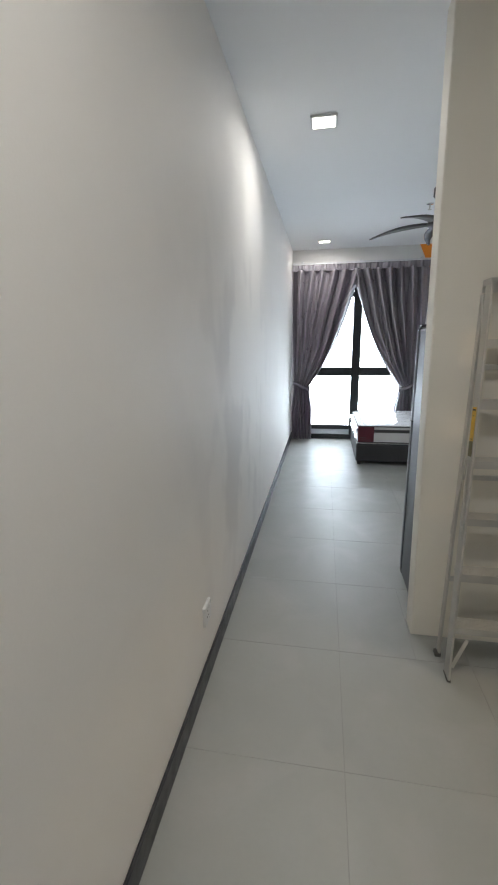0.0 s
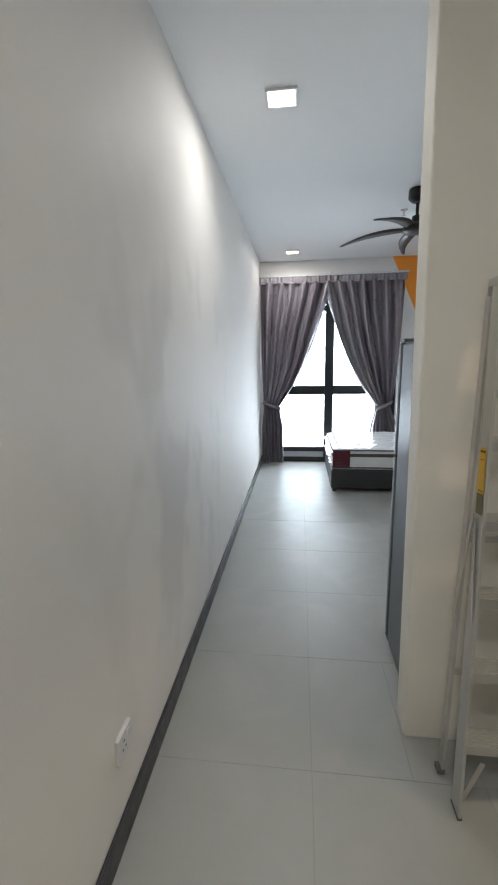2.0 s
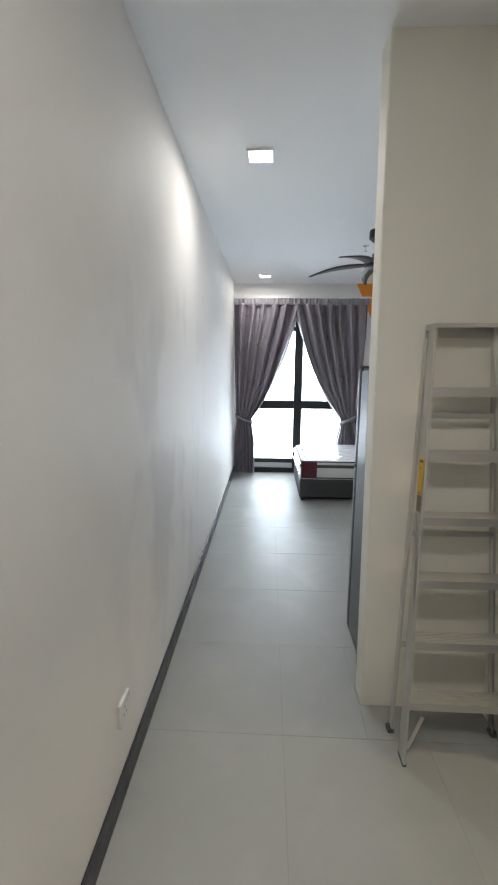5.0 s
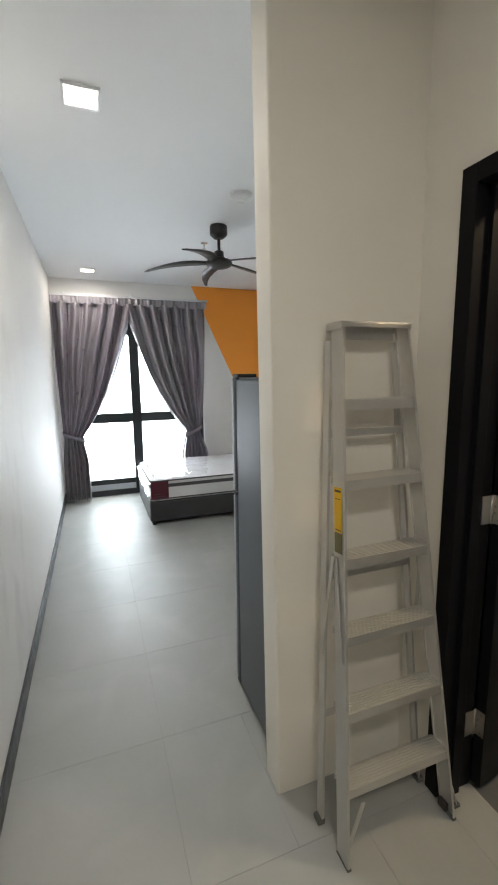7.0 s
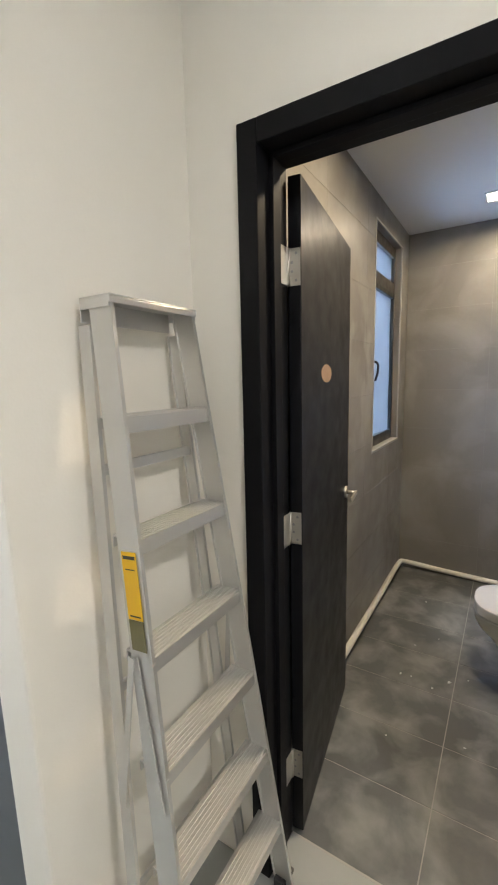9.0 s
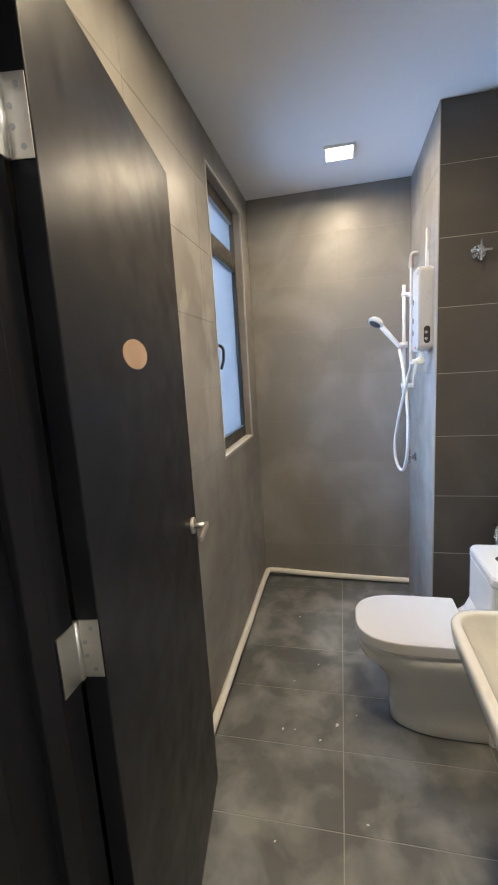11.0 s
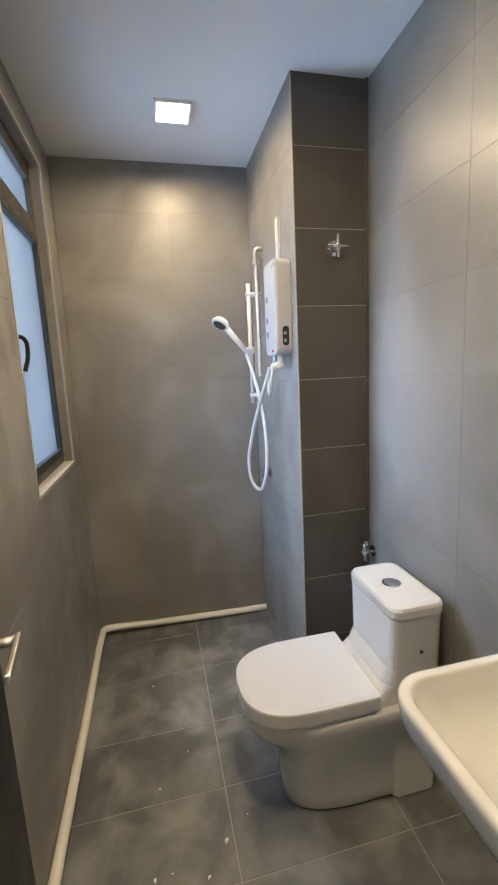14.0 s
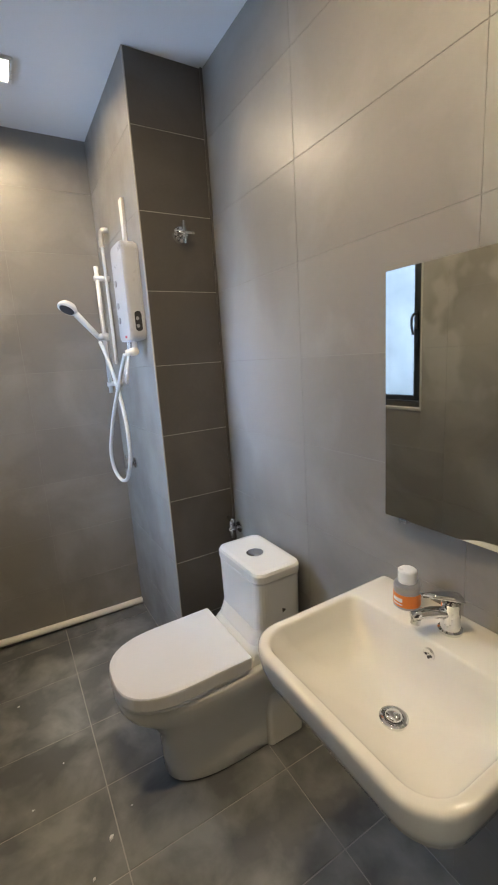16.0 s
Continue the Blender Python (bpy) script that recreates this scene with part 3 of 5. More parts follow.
# ---- corridor and bedroom: things ----
def step_ladder():
    """Folded aluminium step ladder leaning on the partition."""
    g = thing("step_ladder", 2.35, 3.15, 0, "folded aluminium step ladder leaning on the cream wall", "ladder")
    fy = lambda z: 3.105 + 0.113 * z
    ry = lambda z: 3.245 + 0.058 * z
    lx = lambda z: 2.118 + 0.034 * z
    rx = lambda z: 2.560 - 0.079 * z

    def channel(name, x, y, z0, z1, inward, depth, label=""):
        t, w, h = 0.003, 0.009, depth / 2
        shape = ((0, -h), (w, -h), (w, -h + t), (t, -h + t), (t, h - t), (w, h - t), (w, h), (0, h))
        bm = bmesh.new()
        loft(bm, [[Vector((x(z) + inward * a, y(z) + b, z)) for a, b in shape] for z in (z0, z1)])
        return part(name, bm, ALU, g, label)

    channel("front_rail", lx, fy, 0.0, 1.705, 1, 0.062)
    channel("front_rail", rx, fy, 0.0, 1.705, -1, 0.062)
    rlx, rrx = (lambda z: lx(z) - 0.004), (lambda z: 2.546 - 0.066 * z)
    channel("rear_rail", rlx, ry, 0.0, 1.655, 1, 0.034)
    channel("rear_rail", rrx, ry, 0.0, 1.655, -1, 0.034)
    z = 1.692
    x0, x1 = lx(z) - 0.004, rx(z) + 0.004
    part("top_cap", boxes((x0, x1, 3.262, 3.352, z + 0.014, z + 0.018), (x0, x1, 3.262, 3.265, z + 0.001, z + 0.014), (x0, x1, 3.349, 3.352, z - 0.03, z + 0.014),
                          (x0, x0 + 0.003, 3.265, 3.349, z - 0.006, z + 0.014), (x1 - 0.003, x1, 3.265, 3.349, z - 0.006, z + 0.014)), ALU, g, "aluminium top plate", bevel=0.001)
    for k in range(6):
        z = 1.474 - 0.2435 * k
        x0, x1, y = lx(z) + 0.003, rx(z) - 0.003, fy(z)
        depth = 0.075
        f, e, t = y - 0.0275, y - 0.0275 + depth, 0.003
        shape = [(f, z - 0.032), (f, z)]
        for r in range(7):
            ya = f + 0.006 + r * 0.0095
            shape += [(ya, z), (ya, z + 0.0022), (ya + 0.0045, z + 0.0022), (ya + 0.0045, z)]
        shape += [(e, z), (e, z - 0.026), (e - t, z - 0.026), (e - t, z - t), (f + t, z - t), (f + t, z - 0.032)]
        bm = bmesh.new()
        loft(bm, [[Vector((x, p, q)) for p, q in shape] for x in (x0, x1)])
        st = part("step", bm, ALU, g, "ribbed aluminium tread")
        for x in (x0 - 0.0045, x1 + 0.0045):
            bm = bmesh.new()
            for dz in (-0.010, -0.024):
                rod(bm, (x + (0.0065 if x < 2.3 else -0.0065), y - 0.030, z + dz), (x + (0.0065 if x < 2.3 else -0.0065), y - 0.0335, z + dz), 0.004, n=10)
            part("rivet", bm, ALU, st)
    for z in (1.362, 0.885, 0.40):
        bm = bmesh.new()
        beam(bm, (rlx(z) + 0.003, ry(z) - 0.004, z), (rrx(z) - 0.003, ry(z) - 0.004, z), 0.008, 0.024, (0, 1, 0))
        part("rear_brace", bm, ALU, g, bevel=0.002)
    for x, s in ((lambda z: lx(z) - 0.005, -1), (lambda z: rx(z) + 0.005, 1)):
        bm = bmesh.new()
        beam(bm, (x(0.98), fy(0.98) + 0.014, 0.985), (x(0.66), fy(0.66) - 0.014, 0.66), 0.003, 0.015)
        part("spreader", bm, ALU, g, "folded spreader arm")
        bm = bmesh.new()
        beam(bm, (x(0.98) + s * 0.005, fy(0.98) + 0.018, 0.985), (x(0.62) + s * 0.006, ry(0.62) - 0.004, 0.62), 0.003, 0.015)
        part("spreader", bm, ALU, g, "folded spreader arm")
    for xa, xb in ((lx(0.22) + 0.010, lx(0.22) + 0.06),):
        bm = bmesh.new()
        beam(bm, (xa, fy(0.2) - 0.030, 0.06), (xb, fy(0.2) - 0.030, 0.205), 0.016, 0.003, (1, 0, 0))
        part("step_brace", bm, ALU, g)
    for x, y, s in ((lx, fy, 1), (rx, fy, -1)):
        part("foot", boxes((x(0) - 0.003 if s > 0 else x(0) - 0.013, x(0) + 0.013 if s > 0 else x(0) + 0.003, y(0) - 0.033, y(0) + 0.033, 0.0, 0.008)), GREY_RUBBER, g, "grey rubber foot", bevel=0.002)
    # flared bracket at the foot of one rail
    bm = bmesh.new()
    beam(bm, (rx(0.13) + 0.002, fy(0.13), 0.13), (2.600, 3.135, 0.012), 0.003, 0.060)
    br = part("foot_bracket", bm, ALU, g, "flared aluminium foot bracket")
    part("bracket_pad", boxes((2.585, 2.612, 3.102, 3.166, 0.0, 0.013)), GREY_RUBBER, br, bevel=0.002)
    part("bracket_web", boxes((rx(0.05) - 0.020, rx(0.05) - 0.004, fy(0.05) - 0.012, fy(0.05) + 0.024, 0.012, 0.042)), RUBBER, br, "black plastic insert", bevel=0.003)
    for x, y in ((rlx, ry), (rrx, ry)):
        part("foot", boxes((x(0) - 0.014, x(0) + 0.014, y(0) - 0.019, y(0) + 0.019, 0.0, 0.02)), GREY_RUBBER, g, "grey rubber foot", bevel=0.004)

    def sticker(name, z0, z1, w, mat, off, label):
        bm = bmesh.new()
        beam(bm, (lx(z0) - 0.0020 - off, fy(z0), z0), (lx(z1) - 0.0020 - off, fy(z1), z1), 0.0006, w)
        return part(name, bm, mat, g, label)
    st = sticker("sticker", 1.065, 1.205, 0.042, YELLOW, 0, "yellow warning sticker")
    sticker("sticker", 1.0, 1.064, 0.042, OLIVE, 0, "olive lower sticker")
    for z0, z1, w in ((1.190, 1.197, 0.034), (1.168, 1.170, 0.026), (1.071, 1.074, 0.03)):
        sticker("print", z0, z1, w, INK, 0.0005, "").parent = st


step_ladder()


def fridge():
    f = thing("refrigerator", 2.33, 3.75, 0, "dark grey two-door refrigerator behind the partition", "refrigerator")
    x0, x1 = 2.06, 2.62
    part("body", boxes((x0, x1, 3.53, 3.925, 0.035, 1.535)), FRIDGE, f, "dark grey steel cabinet", bevel=0.006)
    part("upper_door", boxes((x0 - 0.002, x1 + 0.002, 3.932, 3.978, 1.02, 1.545)), FRIDGE, f, bevel=0.008)
    part("lower_door", boxes((x0 - 0.002, x1 + 0.002, 3.932, 3.978, 0.05, 1.008)), FRIDGE, f, bevel=0.008)
    part("door_edge", boxes((x0 - 0.004, x0 - 0.0015, 3.957, 3.972, 1.03, 1.535)), FRIDGE_EDGE, f, "silver door edge strip")
    part("door_edge", boxes((x0 - 0.004, x0 - 0.0015, 3.957, 3.972, 0.06, 1.0)), FRIDGE_EDGE, f, "silver door edge strip")
    part("gasket", boxes((x0 + 0.01, x1 - 0.01, 3.925, 3.932, 0.06, 1.53)), RUBBER, f)
    part("hinge_cover", boxes((x0 + 0.0, x0 + 0.09, 3.90, 3.97, 1.545, 1.56)), DARK_PLASTIC, f, "black hinge cover", bevel=0.004)
    part("middle_hinge", boxes((x0 - 0.006, x0 + 0.05, 3.93, 3.965, 1.009, 1.019)), DARK_PLASTIC, f)
    part("top_panel", boxes((x0 + 0.004, x1 - 0.004, 3.534, 3.90, 1.535, 1.545)), DARK_PLASTIC, f, bevel=0.003)
    part("bottom_hinge", boxes((x0, x0 + 0.06, 3.925, 3.972, 0.028, 0.046)), DARK_PLASTIC, f, bevel=0.003)
    for x in (x0 + 0.03, x1 - 0.03):
        for y in (3.56, 3.95):
            bm = bmesh.new()
            rod(bm, (x, y, 0), (x, y, 0.035), 0.017, n=14)
            part("foot", bm, DARK_PLASTIC, f)


fridge()


def bed():
    x0, x1, y0, y1 = 1.95, 3.88, 6.465, 7.54
    b = thing("bed_base", 2.9, 7.0, 0, "dark grey upholstered divan bed base on short legs", "bed base")
    part("base", boxes((x0, x1, y0, y1, 0.042, 0.262)), BED_CLOTH, b, bevel=0.018, segments=3)
    for x in (x0 + 0.045, x1 - 0.045):
        for y in (y0 + 0.045, y1 - 0.045):
            bm = bmesh.new()
            lathe(bm, x, y, [(0.02, 0.0), (0.024, 0.004), (0.028, 0.044)], 14)
            part("leg", bm, DARK_PLASTIC, b)
    m = thing("mattress", 2.9, 7.0, 0.262, "white quilted mattress with burgundy corner in clear plastic wrap", "mattress")
    mx0, mx1, my0, my1 = x0 + 0.012, x1 - 0.01, y0 + 0.004, y1 - 0.004
    def block(a, b_, c, d, z0, z1, r, crown=0.0):
        bm = bmesh.new()
        cx, cy, hx, hy = (a + b_) / 2, (c + d) / 2, (b_ - a) / 2, (d - c) / 2
        loft(bm, [rounded(cx, cy, hx - 0.012, hy - 0.012, r, z0), rounded(cx, cy, hx, hy, r, z0 + 0.012), rounded(cx, cy, hx, hy, r, z1 - 0.014), rounded(cx, cy, hx - 0.006, hy - 0.006, r, z1 - 0.004), rounded(cx, cy, hx - 0.02, hy - 0.02, r, z1)])
        return bm
    part("mattress_body", block(mx0, mx1, my0, my1, 0.263, 0.49, 0.05), MATTRESS, m, smooth=False)
    for z in (0.285, 0.478):
        ring = rounded((mx0 + mx1) / 2, (my0 + my1) / 2, (mx1 - mx0) / 2 + 0.003, (my1 - my0) / 2 + 0.003, 0.05, z)
        tube("piping", [*ring, ring[0]], 0.007, STRIPE, m, "dark edge piping", res=2)
    # stripe band and burgundy corner panels, wrapped round the border
    def band(z0, z1, off):
        bm = bmesh.new()
        cx, cy, hx, hy = (mx0 + mx1) / 2, (my0 + my1) / 2, (mx1 - mx0) / 2 + off, (my1 - my0) / 2 + off
        loft(bm, [rounded(cx, cy, hx, hy, 0.05, z0), rounded(cx, cy, hx, hy, 0.05, z1)], False, False)
        return bm
    part("stripe_band", band(0.405, 0.442, 0.003), STRIPE, m, "dark grey woven stripe")
    for x in (mx0 + 0.004, mx1 - 0.215):
        part("corner_panel", boxes((x, x + 0.185, my0 - 0.006, my0 + 0.01, 0.285, 0.476)), BURGUNDY, m, "burgundy printed side panel", bevel=0.004)
        part("print_bar", boxes((x + 0.03, x + 0.15, my0 - 0.0068, my0 - 0.005, 0.31, 0.316)), STRIPE, m)
        part("print_bar", boxes((x + 0.03, x + 0.10, my0 - 0.0068, my0 - 0.005, 0.335, 0.343)), STRIPE, m)
    # loose clear wrap, crumpled, over the top and the foot end
    bm = bmesh.new()
    nx, ny = 60, 36
    verts = []
    for i in range(nx + 1):
        row = []
        for j in range(ny + 1):
            u, v = i / nx, j / ny
            x, y = mx0 - 0.035 + (mx1 - mx0 + 0.02) * u, my0 + 0.02 + (my1 - my0 - 0.04) * v
            z = 0.502 + 0.012 * noise.noise(Vector((x * 9, y * 9, 1.0))) + 0.010 * abs(noise.noise(Vector((x * 23, y * 17, 4.0))))
            if u < 0.02:
                z = 0.33 + 0.02 * noise.noise(Vector((y * 12, 0, 7)))
                x += 0.012 * noise.noise(Vector((y * 15, 3, 2)))
            elif u < 0.035:
                x, z = mx0 - 0.028 + 0.01 * noise.noise(Vector((y * 15, 3, 2))), 0.43
            row.append(bm.verts.new((x, y, z)))
        verts.append(row)
    for i in range(nx):
        for j in range(ny):
            bm.faces.new((verts[i][j], verts[i + 1][j], verts[i + 1][j + 1], verts[i][j + 1]))
    w = part("plastic_wrap", bm, WRAP, m, "crumpled clear plastic wrap", smooth=True)
    w.visible_shadow = False


bed()


def curtain(name, x_out, x_in, tie_out, tie_in, bot_out, bot_in, pleats, seed, label):
    """A pinch-pleated curtain gathered by a tieback at z 0.83."""
    y, z_top, z_tie = 7.72, 2.44, 0.83
    c = thing(name, (x_out + x_in) / 2, y, 0, label, "curtain", "pair of curtains")
    bm = bmesh.new()
    nu, nv = pleats * 14, 70
    rows = []
    for j in range(nv + 1):
        v = j / nv
        z = z_top - (z_top - 0.02) * v
        if z >= z_tie:
            s = (z_top - z) / (z_top - z_tie)
            e = s ** (1.2 + 0.62 * s)
            a, b = x_out + (tie_out - x_out) * s ** 2.5, x_in + (tie_in - x_in) * e
            squeeze = s ** 3
        else:
            s = min(1.0, (z_tie - z) / 0.35)
            s = s * s * (3 - 2 * s)
            a, b = tie_out + (bot_out - tie_out) * s, tie_in + (bot_in - tie_in) * s
            squeeze = 1 - 0.6 * s
        row = []
        for i in range(nu + 1):
            u = i / nu
            wob = 0.55 * noise.noise(Vector((u * 3.1, z * 0.8, seed))) * min(1, v * 3)
            ph = 2 * math.pi * pleats * (u + 0.16 * wob)
            fold = math.sin(ph) + 0.5 * math.sin(2 * ph + 1.1 + 2 * noise.noise(Vector((u * 5, z, seed + 9))))
            amp = (0.058 + 0.045 * noise.noise(Vector((u * 5, z * 0.5, seed + 3)))) * (1 - 0.45 * squeeze)
            x = a + (b - a) * (u + 0.012 * math.cos(ph) * (1 - squeeze))
            bulge = -0.05 * math.exp(-((z - z_tie - 0.22) / 0.3) ** 2) * math.sin(math.pi * u)
            row.append(bm.verts.new((x, y + amp * fold + bulge, z)))
        rows.append(row)
    for r0, r1 in zip(rows, rows[1:]):
        for i in range(nu):
            bm.faces.new((r0[i], r0[i + 1], r1[i + 1], r1[i]))
    cloth = part("cloth", bm, CURTAIN, c, "grey satin drape gathered to one side", smooth=True)
    mod = cloth.modifiers.new("thickness", "SOLIDIFY")
    mod.thickness = 0.002
    # heading band with pinched pleats
    bm = bmesh.new()
    rows = []
    for j in range(7):
        z = 2.515 - 0.085 * j / 6
        row = []
        for i in range(nu + 1):
            u = i / nu
            ph = 2 * math.pi * pleats * u
            pinch = max(0.0, math.cos(ph)) ** 3
            row.append(bm.verts.new((x_out + (x_in - x_out) * u, y - 0.012 - (0.030 - 0.012 * abs(j - 4) / 4) * pinch + 0.006 * math.sin(3 * ph), z + 0.004 * noise.noise(Vector((u * 20, seed, j * 0.2))))))
        rows.append(row)
    for r0, r1 in zip(rows, rows[1:]):
        for i in range(nu):
            bm.faces.new((r0[i], r0[i + 1], r1[i + 1], r1[i]))
    head = part("heading", bm, CURTAIN, c, "pinch-pleated curtain heading", smooth=True)
    mod = head.modifiers.new("thickness", "SOLIDIFY")
    mod.thickness = 0.003
    # tieback: a soft band that slants up to the outer side
    cx, hw = (tie_out + tie_in) / 2, abs(tie_in - tie_out) / 2 + 0.012
    slope = 0.10 if tie_in > tie_out else -0.10
    rings = []
    for k in range(32):
        a = 2 * math.pi * k / 32
        ox, oy = hw * math.cos(a), -0.01 + 0.058 * math.sin(a)
        z = z_tie - slope * ox / hw * 0.5
        rings.append([Vector((cx + ox * f, y + oy * f, z + dz)) for f, dz in ((1.0, -0.03), (1.05, 0.0), (1.0, 0.03), (0.97, 0.0))])
    bm = bmesh.new()
    vs = [[bm.verts.new(p) for p in r] for r in rings]
    for k in range(32):
        a, b = vs[k], vs[(k + 1) % 32]
        for q in range(4):
            bm.faces.new((a[q], a[(q + 1) % 4], b[(q + 1) % 4], b[q]))
    part("tieback", bm, CURTAIN, c, "cloth tieback", smooth=True)
    return c


curtain("curtain", 1.068, 1.985, 1.105, 1.325, 1.075, 1.37, 6, 1.0, "grey satin curtain tied back beside the wall")
curtain("curtain", 2.935, 1.905, 2.82, 2.615, 2.93, 2.56, 7, 5.0, "grey satin curtain tied back behind the bed")
tr = thing("curtain_track", 2.0, 7.72, 2.52, "white aluminium curtain track above the window", "curtain track")
part("rail", boxes((LEFT + 0.005, 2.96, 7.70, 7.735, 2.518, 2.54)), WHITE_PLASTIC, tr)
for x in (1.2, 2.0, 2.8):
    part("bracket", boxes((x - 0.015, x + 0.015, 7.70, WINDOW_Y, 2.541, 2.56)), WHITE_PLASTIC, tr)


def ceiling_fan():
    cx, cy = 2.49, 5.565
    f = thing("ceiling_fan", cx, cy, CEIL, "black five-bladed ceiling fan on a short rod", "ceiling fan")
    bm = bmesh.new()
    lathe(bm, cx, cy, [(0.066, CEIL), (0.070, CEIL - 0.012), (0.070, CEIL - 0.070), (0.040, CEIL - 0.096), (0.020, CEIL - 0.102)], 28)
    part("canopy", bm, FAN_BLACK, f, smooth=False, bevel=0.004)
    bm = bmesh.new()
    rod(bm, (cx, cy, CEIL - 0.098), (cx, cy, 2.52), 0.012, n=14)
    part("rod", bm, FAN_BLACK, f, smooth=True)
    bm = bmesh.new()
    lathe(bm, cx, cy, [(0.026, 2.545), (0.036, 2.54), (0.040, 2.50), (0.056, 2.487), (0.096, 2.470), (0.106, 2.454), (0.102, 2.434), (0.075, 2.420), (0.03, 2.415)], 32)
    part("motor", bm, FAN_BLACK, f, smooth=True)
    for k in range(5):
        ang = radians(84 + 72 * k)
        bm = bmesh.new()
        top, n = [], 18
        for i in range(n + 1):
            s = i / n
            r = 0.095 + 0.515 * s
            w = 0.016 + 0.020 * math.sin(math.pi * min(1, s * 1.15) ** 0.8) + 0.012 * (1 - s)
            w *= 1 if s < 0.93 else math.sqrt(max(0.06, 1 - ((s - 0.93) / 0.07) ** 2))
            z = 2.452 - 0.056 * s ** 1.3 + 0.006 * math.sin(math.pi * s)
            sweep = 0.05 * math.sin(math.pi * s * 0.9)
            pitch = radians(10 - 6 * s)
            for side in (-1, 1):
                off = side * w
                top.append(Vector((r, sweep + off * math.cos(pitch), z + off * math.sin(pitch))))
        q = Matrix.Rotation(ang, 3, "Z")
        lo = [bm.verts.new(q @ p + Vector((cx, cy, 0))) for p in top]
        hi = [bm.verts.new(q @ p + Vector((cx, cy, 0.006))) for p in top]
        for i in range(n):
            a, b, c, d = 2 * i, 2 * i + 1, 2 * i + 3, 2 * i + 2
            bm.faces.new((lo[a], lo[d], lo[c], lo[b]))
            bm.faces.new((hi[a], hi[b], hi[c], hi[d]))
            bm.faces.new((lo[a], hi[a], hi[d], lo[d]))
            bm.faces.new((lo[b], lo[c], hi[c], hi[b]))
        bm.faces.new((lo[0], lo[1], hi[1], hi[0]))
        bm.faces.new((lo[-2], hi[-2], hi[-1], lo[-1]))
        part("blade", bm, FAN_BLACK, f, smooth=True)


ceiling_fan()


def downlight(x, y, ceil, half, lit, label):
    d = thing("ceiling_light", x, y, ceil, label, "downlight", "square downlights")
    h, w = half, 0.012
    part("frame", boxes((x - h, x + h, y - h, y - h + w, ceil - 0.012, ceil), (x - h, x + h, y + h - w, y + h, ceil - 0.012, ceil),
                        (x - h, x - h + w, y - h + w, y + h - w, ceil - 0.012, ceil), (x + h - w, x + h, y - h + w, y + h - w, ceil - 0.012, ceil)), WHITE_PLASTIC, d, bevel=0.002)
    part("diffuser", boxes((x - h + w, x + h - w, y - h + w, y + h - w, ceil - 0.008, ceil - 0.001)), lit, d, "glowing square diffuser")


for y in (1.5, 4.255, 7.33):
    downlight(1.50, y, CEIL, 0.077, LIT, "lit square white downlight in the ceiling")
downlight(4.615, 2.725, BATH_CEIL, 0.078, BATH_LIT, "lit square warm downlight in the bathroom ceiling")
downlight(3.25, 2.70, BATH_CEIL, 0.078, BATH_LIT, "lit square warm downlight in the bathroom ceiling")

sd = thing("smoke_detector", 2.47, 4.965, CEIL, "round white smoke detector on the ceiling", "smoke detector")
bm = bmesh.new()
lathe(bm, 2.47, 4.965, [(0.078, CEIL), (0.078, CEIL - 0.012), (0.070, CEIL - 0.022), (0.052, CEIL - 0.034), (0.02, CEIL - 0.040)], 32)
part("housing", bm, WHITE_PLASTIC, sd, smooth=True)
bm = bmesh.new()
lathe(bm, 2.47, 4.965, [(0.030, CEIL - 0.036), (0.028, CEIL - 0.046), (0.01, CEIL - 0.048)], 24)
part("sensor_cap", bm, WHITE_PLASTIC, sd)

sp = thing("sprinkler", 2.49, 6.02, CEIL, "small chrome ceiling sprinkler head", "sprinkler")
bm = bmesh.new()
lathe(bm, 2.49, 6.02, [(0.032, CEIL), (0.030, CEIL - 0.006), (0.012, CEIL - 0.01)], 20)
part("rosette", bm, CHROME, sp)
bm = bmesh.new()
rod(bm, (2.49, 6.02, CEIL - 0.008), (2.49, 6.02, CEIL - 0.05), 0.006)
part("stem", bm, STEEL, sp)
bm = bmesh.new()
lathe(bm, 2.49, 6.02, [(0.018, CEIL - 0.05), (0.02, CEIL - 0.053)], 16)
part("deflector", bm, STEEL, sp)

ac = thing("air_conditioner", RIGHT, 7.3, 2.38, "white split air conditioner high on the wall", "air conditioner")
bm = bmesh.new()
prof = [(0.0, 2.40), (0.10, 2.385), (0.19, 2.405), (0.222, 2.45), (0.225, 2.63), (0.20, 2.665), (0.0, 2.67)]
loft(bm, [[Vector((RIGHT - d, y, z)) for d, z in prof] for y in (6.92, 7.76)])
part("casing", bm, WHITE_PLASTIC, ac, bevel=0.008)
part("louvre", boxes((RIGHT - 0.185, RIGHT - 0.10, 6.98, 7.70, 2.378, 2.384)), WHITE_PLASTIC, ac)

so = thing("wall_socket", LEFT, 2.945, 0.29, "white wall socket plate near the skirting", "socket")
part("plate", boxes((LEFT, LEFT + 0.014, 2.898, 2.990, 0.284, 0.374)), WHITE_PLASTIC, so, bevel=0.003)
part("switch", boxes((LEFT + 0.0142, LEFT + 0.018, 2.957, 2.975, 0.340, 0.360)), WHITE_PLASTIC, so, bevel=0.001)
for y, z in ((2.933, 0.345), (2.923, 0.320), (2.943, 0.320)):
    part("pin_hole", boxes((LEFT + 0.0138, LEFT + 0.0146, y - 0.004, y + 0.004, z - 0.003, z + 0.003)), DARK_PLASTIC, so)


